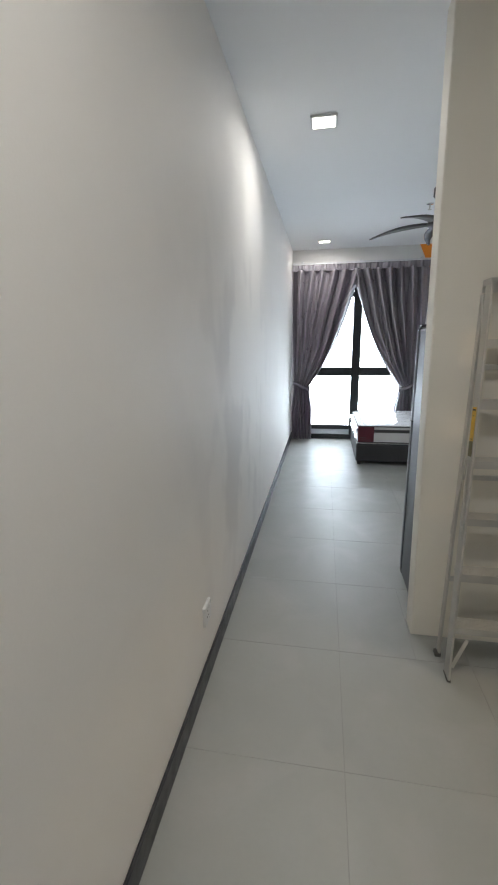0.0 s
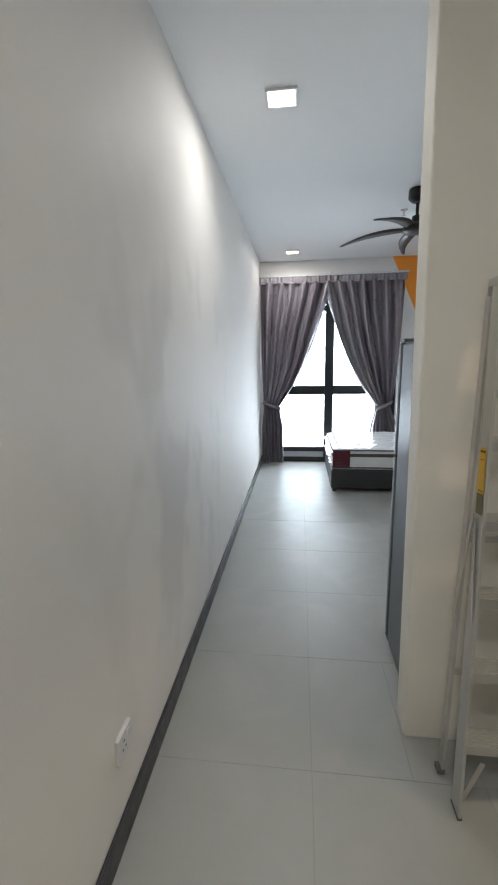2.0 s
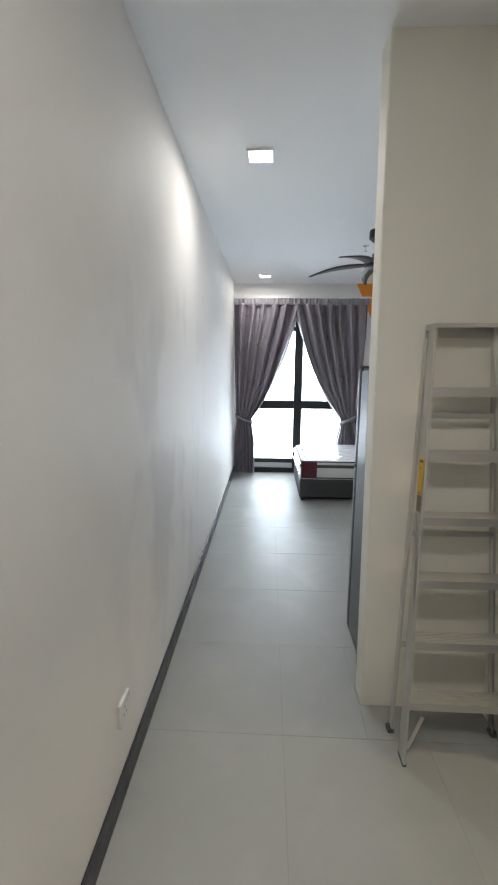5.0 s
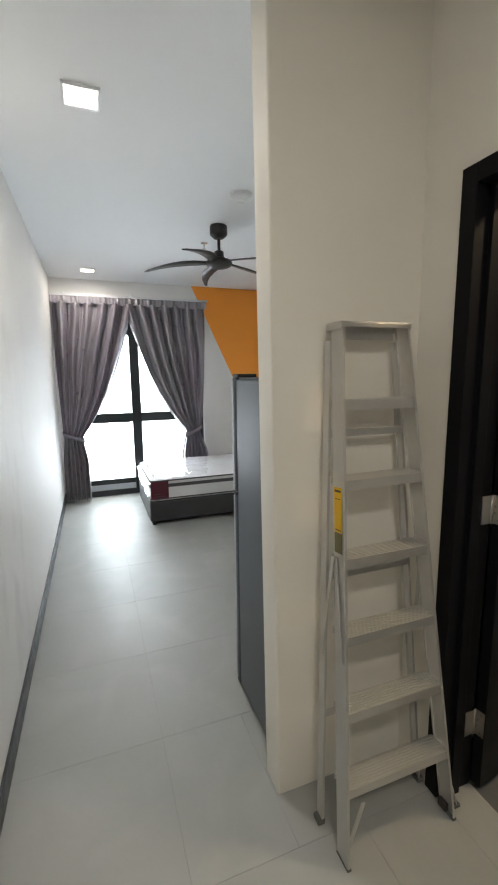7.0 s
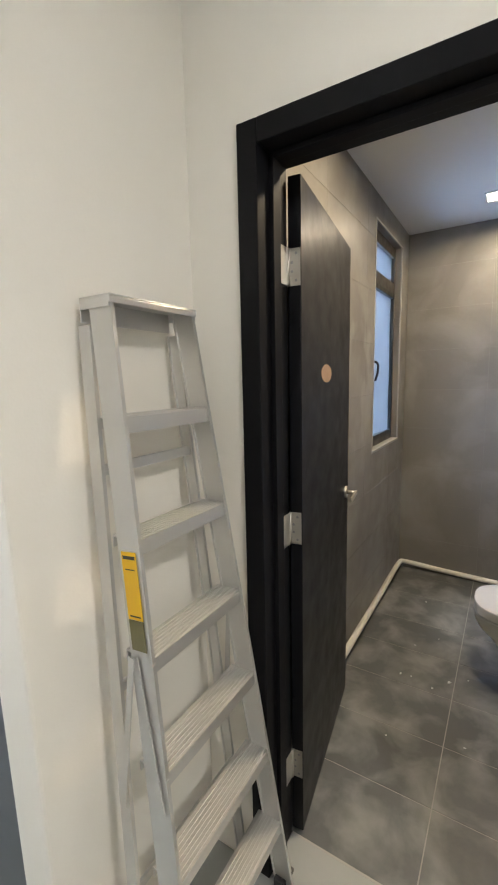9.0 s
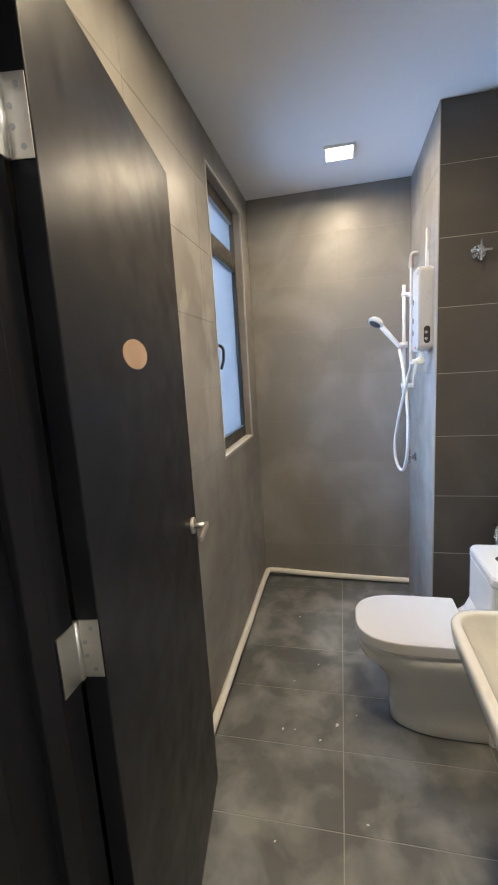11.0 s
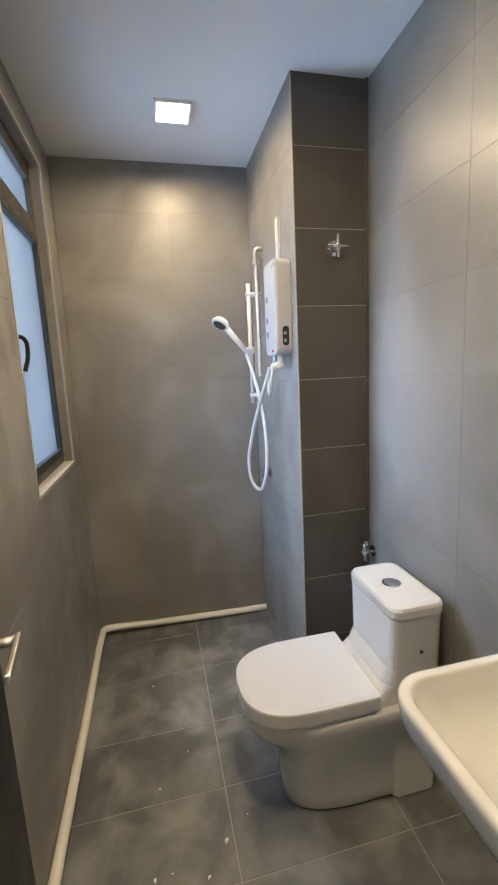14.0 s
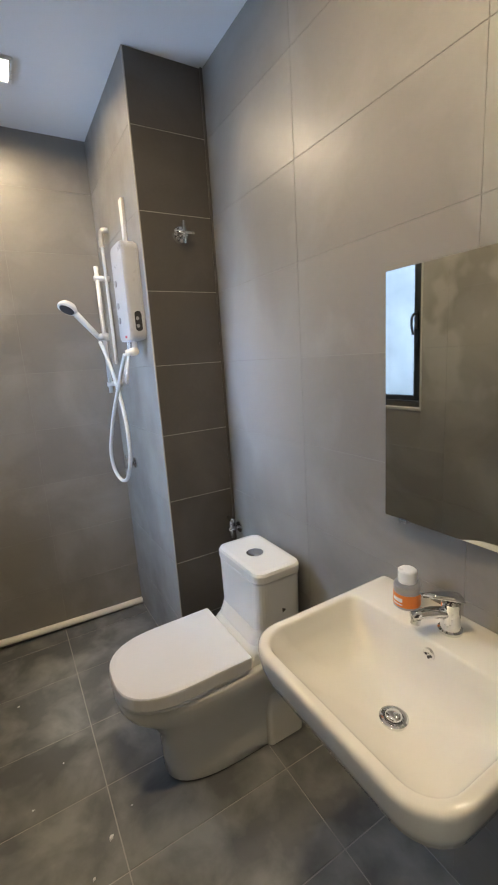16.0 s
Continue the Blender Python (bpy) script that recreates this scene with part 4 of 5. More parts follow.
# ---- bathroom: things ----
HERE[0] = BATH
def d_ring(cx, hw, yb, yf, z, n=24, back=0.03, power=2.7):
    """An outline with a straight back at yb and a rounded nose at yf."""
    out, ymid = [], yb + (yf - yb) * 0.45
    for k in range(n + 1):
        a = math.pi * k / n
        c, s_ = math.cos(a), math.sin(a)
        out.append(Vector((cx + hw * math.copysign(abs(c) ** (2 / power), c), ymid + (yf - ymid) * abs(s_) ** (2 / power), z)))
    for sx, a0 in ((-1, 180), (1, 270)):
        for k in range(5):
            a = radians(a0 + 90 * k / 4)
            out.append(Vector((cx + sx * (hw - back) + back * math.cos(a), yb + back + back * math.sin(a), z)))
    return out


def toilet():
    cx = 3.805
    t = thing("toilet", cx, 2.2, BATH_FLOOR, "white one-piece ceramic toilet with closed lid", "toilet")
    z0 = BATH_FLOOR
    bm = bmesh.new()
    loft(bm, [d_ring(cx, 0.122, 1.96, 2.470, z0), d_ring(cx, 0.128, 1.955, 2.480, z0 + 0.01), d_ring(cx, 0.128, 1.955, 2.480, z0 + 0.06), d_ring(cx, 0.130, 1.955, 2.482, 0.14), d_ring(cx, 0.140, 1.955, 2.500, 0.20), d_ring(cx, 0.160, 1.955, 2.552, 0.27),
              d_ring(cx, 0.174, 1.955, 2.596, 0.31), d_ring(cx, 0.180, 1.955, 2.614, 0.345), d_ring(cx, 0.181, 1.955, 2.617, 0.365), d_ring(cx, 0.177, 1.957, 2.611, 0.378)])
    part("bowl", bm, CERAMIC, t, "white glazed bowl and foot", smooth=True)
    bm = bmesh.new()
    loft(bm, [rounded(cx, 2.035, 0.140, 0.078, 0.022, z0), rounded(cx, 2.035, 0.145, 0.082, 0.022, z0 + 0.008), rounded(cx, 2.035, 0.147, 0.083, 0.022, 0.30), rounded(cx, 2.035, 0.150, 0.085, 0.022, 0.37)])
    part("back_skirt", bm, CERAMIC, t, bevel=0.003)
    bm = bmesh.new()
    loft(bm, [d_ring(cx, 0.172, 2.200, 2.604, 0.380, back=0.012), d_ring(cx, 0.178, 2.197, 2.614, 0.382, back=0.012), d_ring(cx, 0.178, 2.197, 2.614, 0.391, back=0.012), d_ring(cx, 0.175, 2.199, 2.610, 0.393, back=0.012)])
    part("seat", bm, SEAT_WHITE, t, smooth=True)
    bm = bmesh.new()
    loft(bm, [d_ring(cx, 0.177, 2.187, 2.614, 0.395, back=0.008), d_ring(cx, 0.181, 2.185, 2.619, 0.397, back=0.008), d_ring(cx, 0.181, 2.185, 2.619, 0.436, back=0.008), d_ring(cx, 0.179, 2.187, 2.616, 0.441, back=0.008), d_ring(cx, 0.165, 2.197, 2.598, 0.443, back=0.008)])
    part("lid", bm, SEAT_WHITE, t, "white slim closed lid", smooth=False)
    for x in (cx - 0.07, cx + 0.07):
        bm = bmesh.new()
        rod(bm, (x - 0.02, 2.176, 0.402), (x + 0.02, 2.176, 0.402), 0.011, n=14)
        part("lid_hinge", bm, SEAT_WHITE, t, smooth=True)
    bm = bmesh.new()
    cy = 2.037
    loft(bm, [rounded(cx, cy + 0.055, 0.158, 0.150, 0.05, 0.34), rounded(cx, cy + 0.052, 0.156, 0.146, 0.05, 0.388), rounded(cx, cy + 0.035, 0.153, 0.130, 0.05, 0.405), rounded(cx, cy + 0.012, 0.151, 0.109, 0.045, 0.44), rounded(cx, cy, 0.151, 0.098, 0.042, 0.49), rounded(cx, cy, 0.155, 0.097, 0.04, 0.62), rounded(cx, cy, 0.158, 0.097, 0.04, 0.672), rounded(cx, cy, 0.150, 0.09, 0.035, 0.674)])
    part("cistern", bm, CERAMIC, t, "white cistern block", smooth=False, bevel=0.004)
    bm = bmesh.new()
    loft(bm, [rounded(cx, cy, 0.156, 0.096, 0.04, 0.676), rounded(cx, cy, 0.161, 0.099, 0.04, 0.679), rounded(cx, cy, 0.161, 0.099, 0.04, 0.703), rounded(cx, cy, 0.156, 0.094, 0.038, 0.712), rounded(cx, cy, 0.14, 0.08, 0.035, 0.715)])
    cl = part("cistern_lid", bm, CERAMIC, t, smooth=False)
    bm = bmesh.new()
    lathe(bm, cx, cy + 0.008, [(0.033, 0.714), (0.033, 0.718), (0.027, 0.7205), (0.01, 0.7215)], 28)
    part("flush_button", bm, CHROME, cl, "chrome dual flush button")
    bm = bmesh.new()
    rod(bm, (cx - 0.1555, 2.03, 0.55), (cx - 0.1585, 2.03, 0.55), 0.010, n=3)
    part("maker_mark", bm, INK, t, "small dark printed mark")


toilet()


def basin():
    cx = 3.038
    b = thing("wash_basin", cx, BATH_Y0, 0.62, "white rectangular wall-hung ceramic wash basin", "wash basin")
    y0, y1 = BATH_Y0 + 0.002, 2.380
    hx = 0.258

    def shell(dx, front, back, rf, rb, z):
        """A ring of the basin: inset dx at the sides and front, back behind, with corner radii rf and rb."""
        out, n = [], 7
        xa, xb, ya, yb = cx - hx + dx, cx + hx - dx, y0 + back, y1 - front
        for px, py, r_, a0 in ((xb - rf, yb - rf, rf, 0), (xa + rf, yb - rf, rf, 90), (xa + rb, ya + rb, rb, 180), (xb - rb, ya + rb, rb, 270)):
            for k in range(n + 1):
                a = radians(a0 + 90 * k / n)
                out.append(Vector((px + r_ * math.cos(a), py + r_ * math.sin(a), z)))
        return out

    dx_, dy_ = 3.026, 2.180    # drain
    rings = [shell(0.14, 0.17, 0.0, 0.05, 0.01, 0.655), shell(0.085, 0.10, 0.0, 0.06, 0.01, 0.664), shell(0.036, 0.045, 0.0, 0.075, 0.01, 0.690), shell(0.012, 0.016, 0.0, 0.082, 0.01, 0.722),
             shell(0.003, 0.004, 0.0, 0.085, 0.01, 0.757), shell(0.0, 0.0, 0.0, 0.085, 0.01, 0.790), shell(0.0, 0.0, 0.0, 0.085, 0.01, 0.799), shell(0.003, 0.003, 0.001, 0.083, 0.01, 0.8045), shell(0.008, 0.008, 0.003, 0.080, 0.01, 0.806),
             shell(0.020, 0.020, 0.132, 0.068, 0.03, 0.806), shell(0.024, 0.024, 0.137, 0.066, 0.03, 0.8045), shell(0.027, 0.028, 0.141, 0.064, 0.03, 0.799), shell(0.040, 0.048, 0.150, 0.062, 0.035, 0.758), shell(0.068, 0.085, 0.165, 0.065, 0.04, 0.720),
             shell(0.125, 0.130, 0.200, 0.06, 0.045, 0.698), shell(0.19, 0.160, 0.235, 0.035, 0.03, 0.687), shell(0.220, 0.175, 0.250, 0.020, 0.020, 0.682)]
    bm = bmesh.new()
    loft(bm, rings)
    body = part("basin_body", bm, CERAMIC, b, smooth=True)
    bm = bmesh.new()
    lathe(bm, dx_, dy_, [(0.027, 0.670), (0.030, 0.6865), (0.030, 0.689), (0.026, 0.691), (0.021, 0.690), (0.019, 0.686)], 28)
    dr = part("drain_ring", bm, CHROME, b, "chrome drain")
    bm = bmesh.new()
    lathe(bm, dx_, dy_, [(0.018, 0.684), (0.018, 0.694), (0.015, 0.6965), (0.005, 0.698)], 24)
    part("plug", bm, CHROME, dr, smooth=True)
    bm = bmesh.new()
    cx = 3.036
    oy, oz = 2.054, 0.775
    rod(bm, (cx, oy - 0.004, oz), (cx, oy + 0.003, oz - 0.0008), 0.015, n=20)
    ov = part("overflow_ring", bm, CHROME, b, "chrome overflow")
    bm = bmesh.new()
    for dx, dz in ((0.006, 0), (-0.006, 0), (0, 0.006), (0, -0.006)):
        rod(bm, (cx + dx, oy + 0.0028, oz + dz), (cx + dx, oy + 0.0036, oz + dz), 0.0035, n=8)
    part("overflow_hole", bm, DARK_PLASTIC, ov)

    t = thing("basin_tap", cx, 1.985, 0.806, "chrome single-lever tap on the basin", "tap")
    ty = 1.982
    bm = bmesh.new()
    lathe(bm, cx, ty, [(0.027, 0.806), (0.027, 0.812), (0.022, 0.815), (0.0205, 0.85), (0.021, 0.878), (0.016, 0.884)], 28)
    part("tap_body", bm, CHROME, t, smooth=False)
    bm = bmesh.new()
    loft(bm, [[Vector((cx + w * math.cos(2 * math.pi * k / 16), y, z + h * math.sin(2 * math.pi * k / 16))) for k in range(16)] for y, z, w, h in
              ((ty, 0.852, 0.016, 0.014), (ty + 0.04, 0.856, 0.0155, 0.012), (ty + 0.070, 0.855, 0.015, 0.011), (ty + 0.090, 0.850, 0.013, 0.010))])
    part("spout", bm, CHROME, t, smooth=True)
    bm = bmesh.new()
    rod(bm, (cx, ty + 0.080, 0.845), (cx, ty + 0.082, 0.832), 0.011, n=18)
    part("aerator", bm, CHROME, t)
    bm = bmesh.new()
    loft(bm, [[Vector((cx + w * math.cos(2 * math.pi * k / 16), y, z + h * math.sin(2 * math.pi * k / 16))) for k in range(16)] for y, z, w, h in
              ((ty - 0.022, 0.886, 0.020, 0.008), (ty, 0.891, 0.020, 0.009), (ty + 0.035, 0.897, 0.014, 0.006), (ty + 0.07, 0.902, 0.011, 0.004))])
    part("lever", bm, CHROME, t, smooth=True)
    t.rotation_euler = (0, 0, radians(-28))

    p = thing("bottle", 3.165, 1.965, 0.806, "small round tin with orange label and white cap", "bottle")
    x, y, z = 3.158, 1.978, 0.806
    bm = bmesh.new()
    lathe(bm, x, y, [(0.030, z), (0.033, z + 0.003), (0.033, z + 0.058), (0.030, z + 0.063), (0.020, z + 0.066)], 28)
    part("tin", bm, GREY_LABEL, p, "grey metal tin", smooth=False)
    bm = bmesh.new()
    lathe(bm, x, y, [(0.0334, z + 0.008), (0.0336, z + 0.009), (0.0336, z + 0.040), (0.0334, z + 0.041)], 28)
    part("label", bm, ORANGE_LABEL, p, "orange paper label")
    bm = bmesh.new()
    for a0, z0, z1 in ((62, 0.022, 0.032), (62, 0.014, 0.017)):
        pts = []
        for k in range(5):
            a = radians(a0 + 12 * k)
            pts.append((x + 0.034 * math.cos(a), y + 0.034 * math.sin(a)))
        for (xa, ya), (xb, yb) in zip(pts, pts[1:]):
            bm.faces.new([bm.verts.new(q) for q in ((xa, ya, z + z0), (xb, yb, z + z0), (xb, yb, z + z1), (xa, ya, z + z1))])
    part("print_bar", bm, WHITE_PLASTIC, p)
    bm = bmesh.new()
    lathe(bm, x, y, [(0.022, z + 0.066), (0.023, z + 0.069), (0.023, z + 0.096), (0.020, z + 0.099)], 28)
    part("cap", bm, WHITE_PLASTIC, p, "white screw cap", smooth=False)


basin()

mi = thing("mirror", 2.99, BATH_Y0, 1.007, "frameless rectangular wall mirror above the basin", "mirror")
mg = part("mirror_glass", boxes((2.685, 3.268, BATH_Y0 + 0.010, BATH_Y0 + 0.015, 1.008, 1.632)), MIRROR, mi)
mi.rotation_euler = (0, 0, radians(1.1))
mi.location.y += 0.006
part("backing", boxes((2.705, 3.262, BATH_Y0 + 0.0, BATH_Y0 + 0.0095, 1.03, 1.61)), DARK_PLASTIC, mi)
for x in (2.80, 3.21):
    part("clip", boxes((x - 0.012, x + 0.012, BATH_Y0, BATH_Y0 + 0.018, 1.0, 1.0075)), CHROME, mi)


def shower():
    h = thing("water_heater", 4.37, COL_Y, 1.55, "white instant water heater on the tiled column", "water heater")
    x0, x1, z0, z1 = 4.274, 4.446, 1.550, 1.938
    cx, hx = (x0 + x1) / 2, (x1 - x0) / 2
    bm = bmesh.new()
    rings = []
    for k, (f, y) in enumerate(((0.94, 0.0), (0.94, 0.010), (1.0, 0.012), (1.0, 0.058), (0.985, 0.066), (0.95, 0.070))):
        r = rounded(cx, (z0 + z1) / 2, hx * f, (z1 - z0) / 2 * (1 - (1 - f) * 0.35), 0.030 * f, 0)
        rings.append([Vector((p.x, COL_Y + y, p.y)) for p in r])
    loft(bm, rings)
    part("housing", bm, HEATER, h, "off-white plastic housing")
    bm = bmesh.new()
    r = rounded(COL_Y + 0.030, 1.625, 0.014, 0.040, 0.013, 0)
    loft(bm, [[Vector((x, p.x, p.y)) for p in r] for x in (x0 + 0.001, x0 - 0.0025)])
    pn = part("control_panel", bm, DARK_PLASTIC, h, "dark oval control panel")
    for z in (1.606, 1.636):
        bm = bmesh.new()
        rod(bm, (x0 - 0.002, COL_Y + 0.034, z), (x0 - 0.005, COL_Y + 0.034, z), 0.007, n=16)
        part("button", bm, GREY_LABEL, pn)
    part("print_mark", boxes((cx - 0.035, cx - 0.01, COL_Y + 0.0695, COL_Y + 0.0715, 1.562, 1.572)), RED_PRINT, h)
    for z in (1.79, 1.70, 1.64):
        bm = bmesh.new()
        rod(bm, (cx + 0.045, COL_Y + 0.069, z), (cx + 0.045, COL_Y + 0.074, z), 0.013, n=16)
        part("knob", bm, GREY_LABEL, h)
    for x in (cx - 0.04, cx + 0.04):
        bm = bmesh.new()
        rod(bm, (x, COL_Y + 0.045, 1.549), (x, COL_Y + 0.045, 1.515), 0.011, n=16)
        part("connector", bm, CHROME if x > cx else WHITE_PLASTIC, h)
    bm = bmesh.new()
    rod(bm, (cx - 0.055, COL_Y + 0.05, 1.505), (cx - 0.005, COL_Y + 0.05, 1.505), 0.017, n=18)
    rod(bm, (cx - 0.04, COL_Y + 0.05, 1.505), (cx - 0.04, COL_Y + 0.085, 1.50), 0.013, n=18)
    part("tap_block", bm, PVC, h, "cream plastic stop tap", smooth=True)
    c = thing("cable_duct", 4.43, COL_Y, 1.95, "white plastic cable duct above the heater", "cable duct")
    part("duct", boxes((4.405, 4.43, COL_Y, COL_Y + 0.014, 1.931, 2.03)), WHITE_PLASTIC, c, bevel=0.002)
    part("cover", boxes((4.397, 4.438, COL_Y, COL_Y + 0.012, 2.031, 2.135)), PVC, c, bevel=0.002)
    s = thing("shower_set", 4.79, COL_Y, 1.31, "white hand shower with hose on a riser rail", "shower")
    rx, ry = 4.79, COL_Y + 0.062
    bm = bmesh.new()
    rod(bm, (rx, ry, 1.315), (rx, ry, 1.94), 0.0105, n=16)
    part("riser_rail", bm, WHITE_PLASTIC, s, smooth=True)
    for z in (1.36, 1.885):
        bm = bmesh.new()
        rod(bm, (rx, COL_Y, z), (rx, ry + 0.014, z), 0.013, n=16)
        part("bracket", bm, WHITE_PLASTIC, s, smooth=True)
    sl = bmesh.new()
    rod(sl, (rx, ry, 1.582), (rx, ry, 1.618), 0.022, n=18)
    rod(sl, (rx + 0.03, ry + 0.01, 1.60), (rx - 0.04, ry + 0.025, 1.60), 0.014, n=16)
    part("slider", sl, WHITE_PLASTIC, s, "white sliding shower holder", smooth=True)
    a, b = Vector((rx - 0.02, ry + 0.025, 1.590)), Vector((4.765, 2.415, 1.712))
    bm = bmesh.new()
    rod(bm, a, b, 0.0125, 0.016, n=18)
    hd = part("shower_handle", bm, WHITE_PLASTIC, s, smooth=True)
    nrm = Vector((-0.35, 0.55, -0.95)).normalized()
    c0 = Vector((4.760, 2.450, 1.735))
    q = nrm.to_track_quat("Z", "Y").to_matrix()
    bm = bmesh.new()
    loft(bm, [[c0 + nrm * d + q @ Vector((r * math.cos(2 * math.pi * k / 28), r * math.sin(2 * math.pi * k / 28), 0)) for k in range(28)] for r, d in ((0.015, -0.028), (0.036, -0.022), (0.046, -0.006), (0.046, 0.004), (0.040, 0.008))])
    part("shower_head", bm, WHITE_PLASTIC, s, smooth=True)
    bm = bmesh.new()
    rod(bm, c0 + nrm * 0.007, c0 + nrm * 0.011, 0.036, 0.033, n=28)
    part("spray_face", bm, DARK_PLASTIC, s, "black spray face")
    tube("hose", [(4.345, COL_Y + 0.085, 1.495), (4.46, COL_Y + 0.10, 1.36), (4.62, COL_Y + 0.12, 1.14), (4.685, COL_Y + 0.125, 0.99), (4.665, COL_Y + 0.115, 0.91), (4.59, COL_Y + 0.10, 0.885), (4.49, COL_Y + 0.09, 0.96), (4.455, COL_Y + 0.085, 1.13), (4.52, COL_Y + 0.085, 1.31), (4.66, COL_Y + 0.085, 1.47), (rx - 0.015, ry + 0.028, 1.575)], 0.0085, WHITE_PLASTIC, s, "white flexible shower hose")
    tube("supply_hose", [(4.42, COL_Y + 0.045, 1.53), (4.425, COL_Y + 0.06, 1.42), (4.46, COL_Y + 0.06, 1.37), (4.50, COL_Y + 0.05, 1.42), (4.49, COL_Y + 0.045, 1.50)], 0.006, WHITE_PLASTIC, s)
    p = thing("water_pipe", 4.72, COL_Y, 1.9, "white water pipe with steel elbow on the column", "pipe")
    tube("pipe", [(4.715, COL_Y + 0.035, 1.46), (4.715, COL_Y + 0.035, 1.65), (4.715, COL_Y + 0.035, 1.9), (4.715, COL_Y + 0.035, 2.05)], 0.0075, WHITE_PLASTIC, p)
    tube("elbow", [(4.715, COL_Y + 0.035, 2.04), (4.715, COL_Y + 0.035, 2.07), (4.712, COL_Y + 0.028, 2.088), (4.705, COL_Y, 2.09)], 0.0115, STEEL, p, "steel pipe elbow")
    bm = bmesh.new()
    rod(bm, (4.715, COL_Y + 0.035, 2.015), (4.715, COL_Y + 0.035, 2.045), 0.0155, n=6)
    part("nut", bm, STEEL, p)
    v = thing("shower_valve", 4.70, COL_Y, 0.93, "chrome angle valve low on the column", "valve")
    bm = bmesh.new()
    rod(bm, (4.70, COL_Y, 0.94), (4.70, COL_Y + 0.008, 0.94), 0.028, n=24)
    part("rosette", bm, CHROME, v)
    bm = bmesh.new()
    rod(bm, (4.70, COL_Y + 0.008, 0.94), (4.70, COL_Y + 0.05, 0.94), 0.013, n=18)
    rod(bm, (4.70, COL_Y + 0.045, 0.915), (4.70, COL_Y + 0.045, 0.985), 0.011, n=18)
    part("valve_body", bm, CHROME, v, smooth=True)
    bm = bmesh.new()
    rod(bm, (4.672, COL_Y + 0.045, 0.915), (4.728, COL_Y + 0.045, 0.915), 0.009, n=12)
    part("valve_handle", bm, CHROME, v, smooth=True)
    k = thing("stop_tap", COL_X, 2.06, 1.955, "chrome cross-head stop tap on the column", "tap")
    bm = bmesh.new()
    rod(bm, (COL_X, 2.06, 1.955), (COL_X - 0.010, 2.06, 1.955), 0.034, 0.030, n=28)
    part("rosette", bm, CHROME, k)
    bm = bmesh.new()
    rod(bm, (COL_X - 0.010, 2.06, 1.955), (COL_X - 0.050, 2.06, 1.955), 0.016, 0.013, n=20)
    part("spindle", bm, CHROME, k, smooth=True)
    bm = bmesh.new()
    for dy, dz in ((0.0, 0.042), (-0.042, 0.0)):
        rod(bm, (COL_X - 0.045, 2.06 - dy, 1.955 - dz), (COL_X - 0.045, 2.06 + dy, 1.955 + dz), 0.0075, n=12)
    part("cross_handle", bm, CHROME, k, smooth=True)
    b = thing("bidet_valve", 4.172, BATH_Y0, 0.655, "small chrome angle valve behind the cistern", "valve")
    bm = bmesh.new()
    rod(bm, (4.172, BATH_Y0, 0.665), (4.172, BATH_Y0 + 0.006, 0.665), 0.026, n=22)
    part("rosette", bm, CHROME, b)
    bm = bmesh.new()
    rod(bm, (4.172, BATH_Y0 + 0.006, 0.665), (4.172, BATH_Y0 + 0.06, 0.665), 0.012, n=16)
    rod(bm, (4.172, BATH_Y0 + 0.045, 0.625), (4.172, BATH_Y0 + 0.045, 0.705), 0.012, n=16)
    part("valve_body", bm, CHROME, b, smooth=True)
    bm = bmesh.new()
    rod(bm, (4.142, BATH_Y0 + 0.045, 0.712), (4.202, BATH_Y0 + 0.045, 0.712), 0.009, n=12)
    part("valve_handle", bm, CHROME, b, smooth=True)


shower()

# drain pipe lying along the foot of two walls
pp = thing("floor_pipe", 4.0, 3.2, BATH_FLOOR, "white plastic pipe lying along the bathroom floor edge", "pipe")
PR = 0.0185
pz = BATH_FLOOR + PR + 0.006
N_Y, E_X = BATH_Y1 - PR, BATH_X - PR
tube("pipe_run", [(2.95, N_Y, pz + 0.034), (3.6, N_Y, pz + 0.036), (4.3, N_Y, pz + 0.036), (4.88, N_Y, pz + 0.034), (4.93, N_Y - 0.008, pz + 0.033), (E_X, BATH_Y1 - 0.06, pz + 0.028),
                  (E_X, 2.9, pz + 0.014), (E_X, 2.5, pz + 0.0), (E_X, COL_Y + 0.002, pz - 0.006)], PR, PVC, pp)


HERE[0] = Vector()

# ---- tiles ----
PIECE = {}


def slab(a, b, d=0.006, e=0.0006):
    """A tile a by b lying in the xy plane, top at z 0, with softened edges."""
    key = (round(a, 3), round(b, 3), d)
    if key not in PIECE:
        bm = bmesh.new()
        rings = [[Vector(p) for p in ((o, o, z), (a - o, o, z), (a - o, b - o, z), (o, b - o, z))] for o, z in ((0, -d), (0, -e), (e, 0))]
        loft(bm, rings, cap0=False)
        bmesh.ops.recalc_face_normals(bm, faces=bm.faces[:])
        me = bpy.data.meshes.new("tile")
        bm.to_mesh(me)
        bm.free()
        PIECE[key] = me
    return PIECE[key]


def cut(rect, hole):
    """What is left of a rectangle (u0, u1, v0, v1) round a hole."""
    u0, u1, v0, v1 = rect
    a0, a1, b0, b1 = hole
    if a0 >= u1 or a1 <= u0 or b0 >= v1 or b1 <= v0:
        return [rect]
    out = [(u0, a0, v0, v1), (a1, u1, v0, v1), (max(u0, a0), min(u1, a1), v0, b0), (max(u0, a0), min(u1, a1), b1, v1)]
    return [r for r in out if r[1] - r[0] > 0.006 and r[3] - r[2] > 0.006]


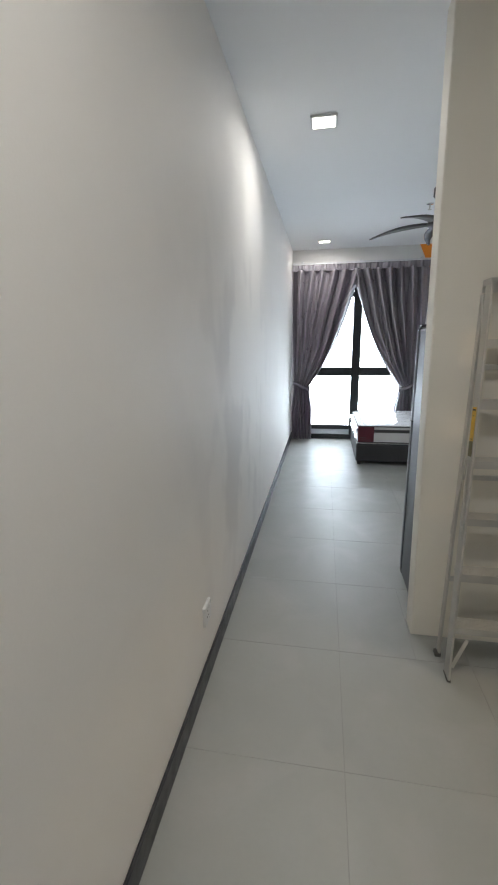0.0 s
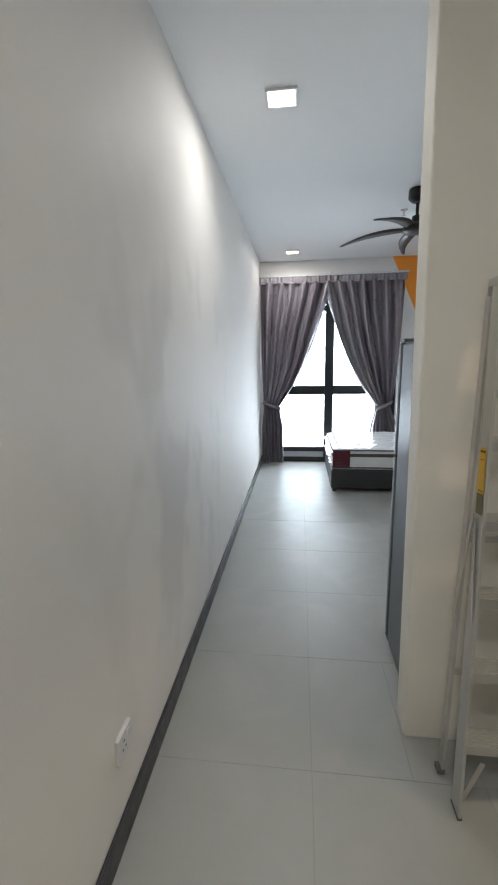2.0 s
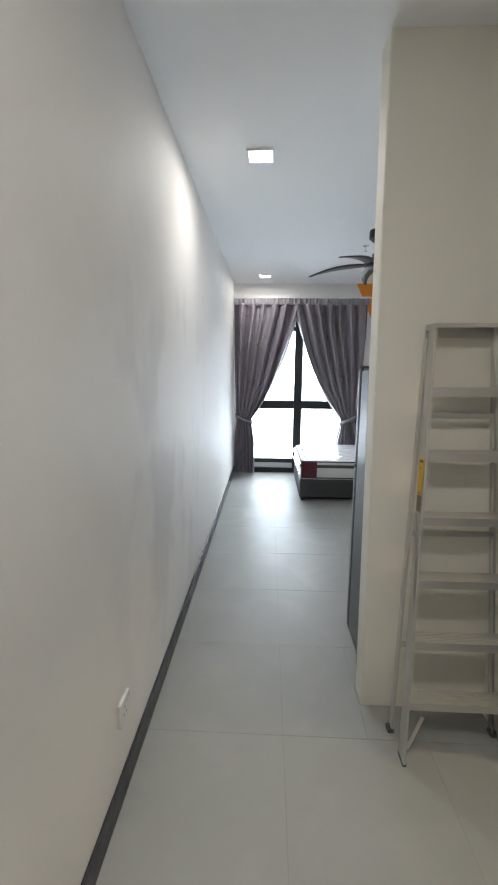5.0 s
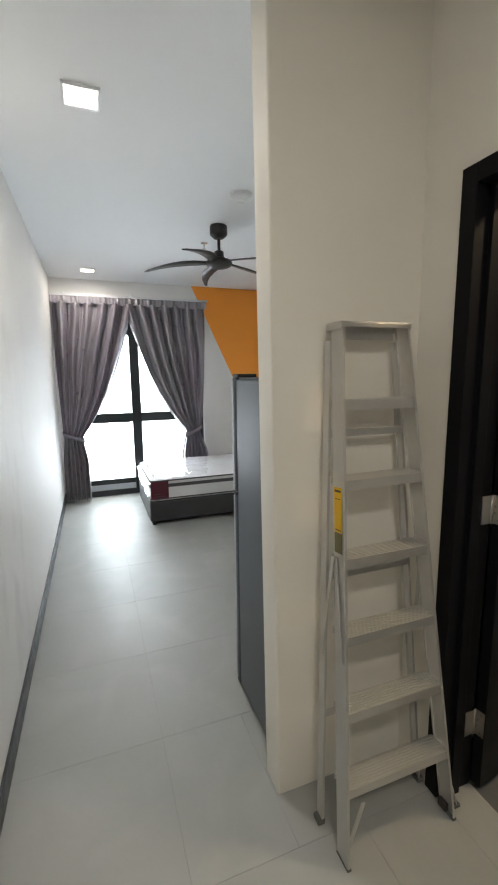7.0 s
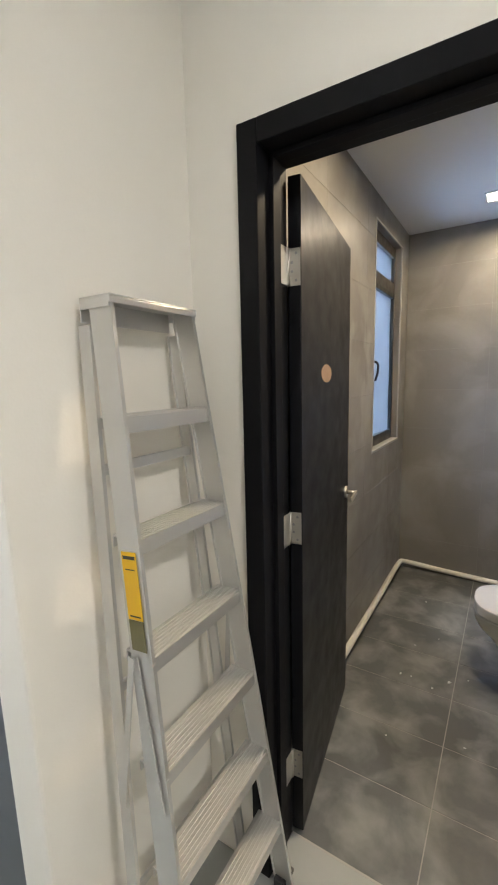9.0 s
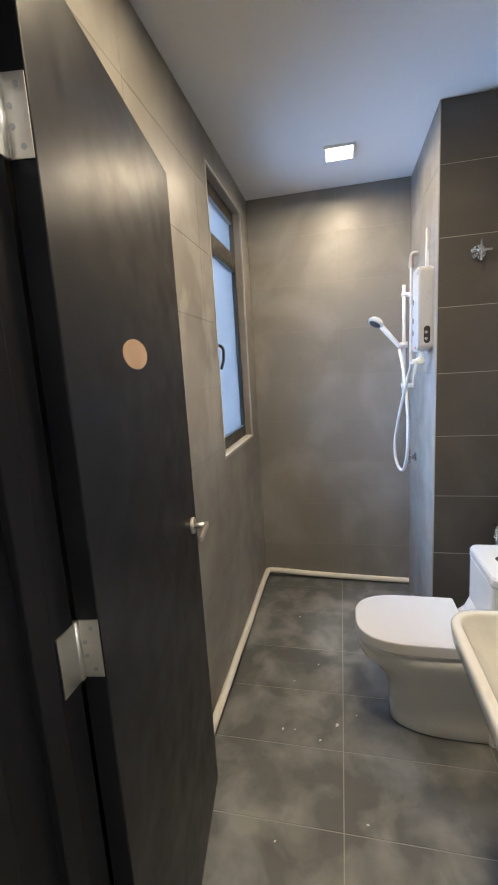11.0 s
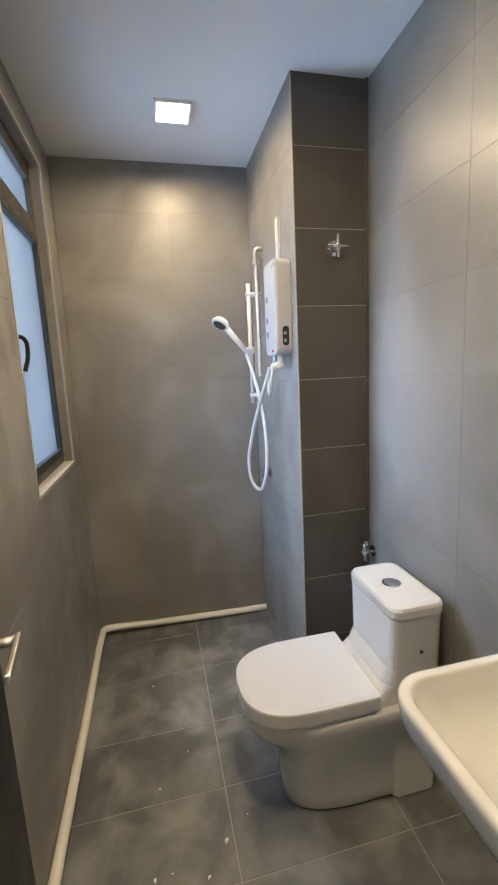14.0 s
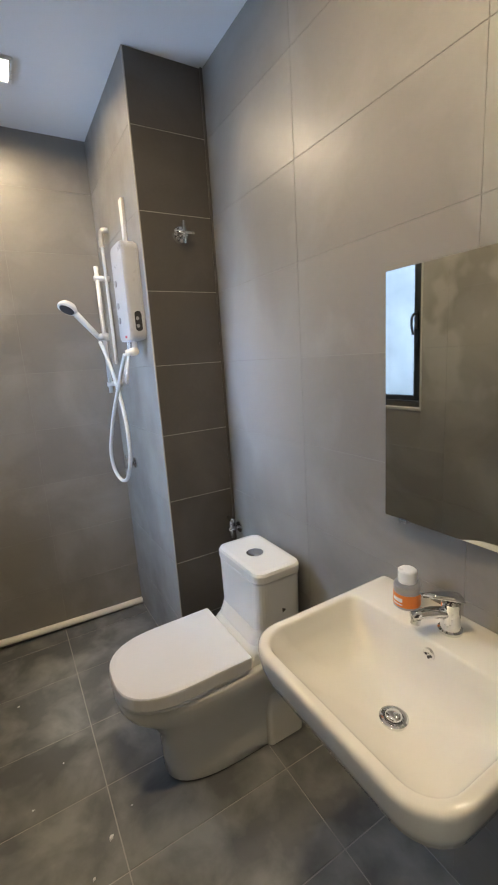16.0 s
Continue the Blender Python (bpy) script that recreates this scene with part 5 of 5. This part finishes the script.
def tiling(parent, mat, frame_of, us, vs, joint, hole=None):
    """Tiles between the joint lines us and vs; frame_of(u, v) places a tile's corner."""
    for u0, u1 in zip(us, us[1:]):
        for v0, v1 in zip(vs, vs[1:]):
            rect = (u0 + joint / 2, u1 - joint / 2, v0 + joint / 2, v1 - joint / 2)
            for r in (cut(rect, hole) if hole else [rect]):
                if r[1] - r[0] < 0.006 or r[3] - r[2] < 0.006:
                    continue
                me = slab(r[1] - r[0], r[3] - r[2])
                if not me.materials:
                    me.materials.append(mat)
                if me.materials[0] != mat:
                    key = (me.name, mat.name)
                    if key not in PIECE:
                        PIECE[key] = me.copy()
                        PIECE[key].materials[0] = mat
                    me = PIECE[key]
                ob = new("tile", me)
                ob.parent = parent
                ob.matrix_local = frame_of(r[0], r[2])


def lines(start, first, step, end):
    out, v = [start], first
    while v < end - 0.004:
        if v > start + 0.004:
            out.append(v)
        v += step
    return [*out, end]


FLOOR = bpy.data.objects["floor"]
BFLOOR = bpy.data.objects["floor_bath"]
flat = lambda z: (lambda u, v: Matrix.Translation((u, v, z)))
# local axes: u along the wall, v up, and the tile's face outwards
face_south = lambda y: (lambda u, v: Matrix.Translation((u, y, v)) @ Matrix.Rotation(radians(90), 4, "X"))                       # faces -y
face_west = lambda x: (lambda u, v: Matrix(((0, 0, -1, x), (-1, 0, 0, -u), (0, 1, 0, v), (0, 0, 0, 1))))                        # faces -x, u = -y
face_north = lambda y: (lambda u, v: Matrix(((-1, 0, 0, -u), (0, 0, 1, y), (0, 1, 0, v), (0, 0, 0, 1))))                        # faces +y, u = -x
rows = lines(BATH_FLOOR, ROW0, ROW, BATH_CEIL)
tiling(FLOOR, TILE, flat(0), lines(LEFT, 1.65, 0.6, DOOR_X), lines(-0.18, 0.192, 0.6, 3.192), 0.0022)
tiling(FLOOR, TILE, flat(0), lines(LEFT, 1.65, 0.6, PIER_X), [3.192, 3.787], 0.0022)
tiling(FLOOR, TILE, flat(0), lines(PIER_X, 2.25, 0.6, DOOR_X), [3.192, PIER_Y], 0.0022)
tiling(FLOOR, TILE, flat(0), lines(PIER_X, 2.25, 0.6, RIGHT), [PIER_BACK, 3.787], 0.003)
tiling(FLOOR, TILE, flat(0), lines(LEFT, 1.65, 0.6, RIGHT), lines(3.787, 4.390, 0.6, WINDOW_Y), 0.0014)
tiling(FLOOR, TILE, flat(0), [DOOR_X, DOOR_X2 + 0.012], [OY0 + 0.056, 3.158], 0.003)
BROWS = lines(BATH_Y0, 2.111, 0.567, BATH_Y1)
tiling(BFLOOR, FLOOR_TILE, flat(BATH_FLOOR), lines(SIDE + 0.02, 2.96, 0.302, 4.168), BROWS, 0.004)
tiling(BFLOOR, FLOOR_TILE, flat(BATH_FLOOR), lines(4.168, 4.525, 0.305, BATH_X), lines(COL_Y, 2.678, 0.6, BATH_Y1), 0.004)
tiling(BFLOOR, FLOOR_TILE, flat(BATH_FLOOR), [4.168, COL_X], [BATH_Y0, COL_Y], 0.004)
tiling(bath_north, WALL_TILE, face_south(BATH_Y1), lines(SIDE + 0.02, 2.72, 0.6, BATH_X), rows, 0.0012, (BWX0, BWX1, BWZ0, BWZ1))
tiling(bath_east, WALL_TILE, face_west(BATH_X), lines(-BATH_Y1, -2.665, 0.6, -COL_Y), rows, 0.0012)
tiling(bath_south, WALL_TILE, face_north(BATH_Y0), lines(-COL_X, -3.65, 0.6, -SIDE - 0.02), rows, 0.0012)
tiling(bath_column, COLUMN_TILE, face_west(COL_X), [-COL_Y + 0.004, -BATH_Y0], rows, 0.0028)
tiling(bath_column, WALL_TILE, face_north(COL_Y), [-BATH_X, -COL_X - 0.004], rows, 0.003)
part("corner_trim", boxes((COL_X - 0.001, COL_X + 0.006, COL_Y - 0.006, COL_Y + 0.001, BATH_FLOOR, BATH_CEIL)), TRIM_PALE, bath_column, "pale corner bead", bevel=0.003)
part("inner_trim", boxes((COL_X - 0.010, COL_X - 0.0005, BATH_Y0 + 0.0005, BATH_Y0 + 0.012, BATH_FLOOR, BATH_CEIL)), COLUMN_TILE, bath_column, "narrow grout fillet in the corner", bevel=0.003)

# chips of plaster on the bathroom floor
bm = bmesh.new()
for x, y, q in ((4.457, 2.936, 0.008), (3.92, 2.912, 0.006), (3.687, 2.703, 0.013), (3.639, 2.879, 0.006), (3.635, 2.931, 0.009), (3.602, 2.771, 0.008), (3.3, 2.6, 0.007), (3.75, 2.62, 0.005), (4.05, 2.8, 0.005), (4.3, 2.5, 0.005), (3.2, 2.9, 0.006)):
    a = random.uniform(0, 6.28)
    ring = [Vector((x + q * f * math.cos(a + k), y + q * f * math.sin(a + k), 0)) for k, f in ((0, 1.0), (1.2, 0.5), (2.6, 0.8), (3.8, 0.6), (5.0, 0.55))]
    loft(bm, [[p + Vector((0, 0, BATH_FLOOR)) for p in ring], [Vector((x, y, 0)) + (p - Vector((x, y, 0))) * 0.7 + Vector((0, 0, BATH_FLOOR + q * 0.35)) for p in ring]])
chips = part("plaster_chips", bm, WHITE_PLASTIC)
chips.location = BATH
tagged(chips, "small white plaster chips on the dark bathroom floor", "debris", kind="stuff")
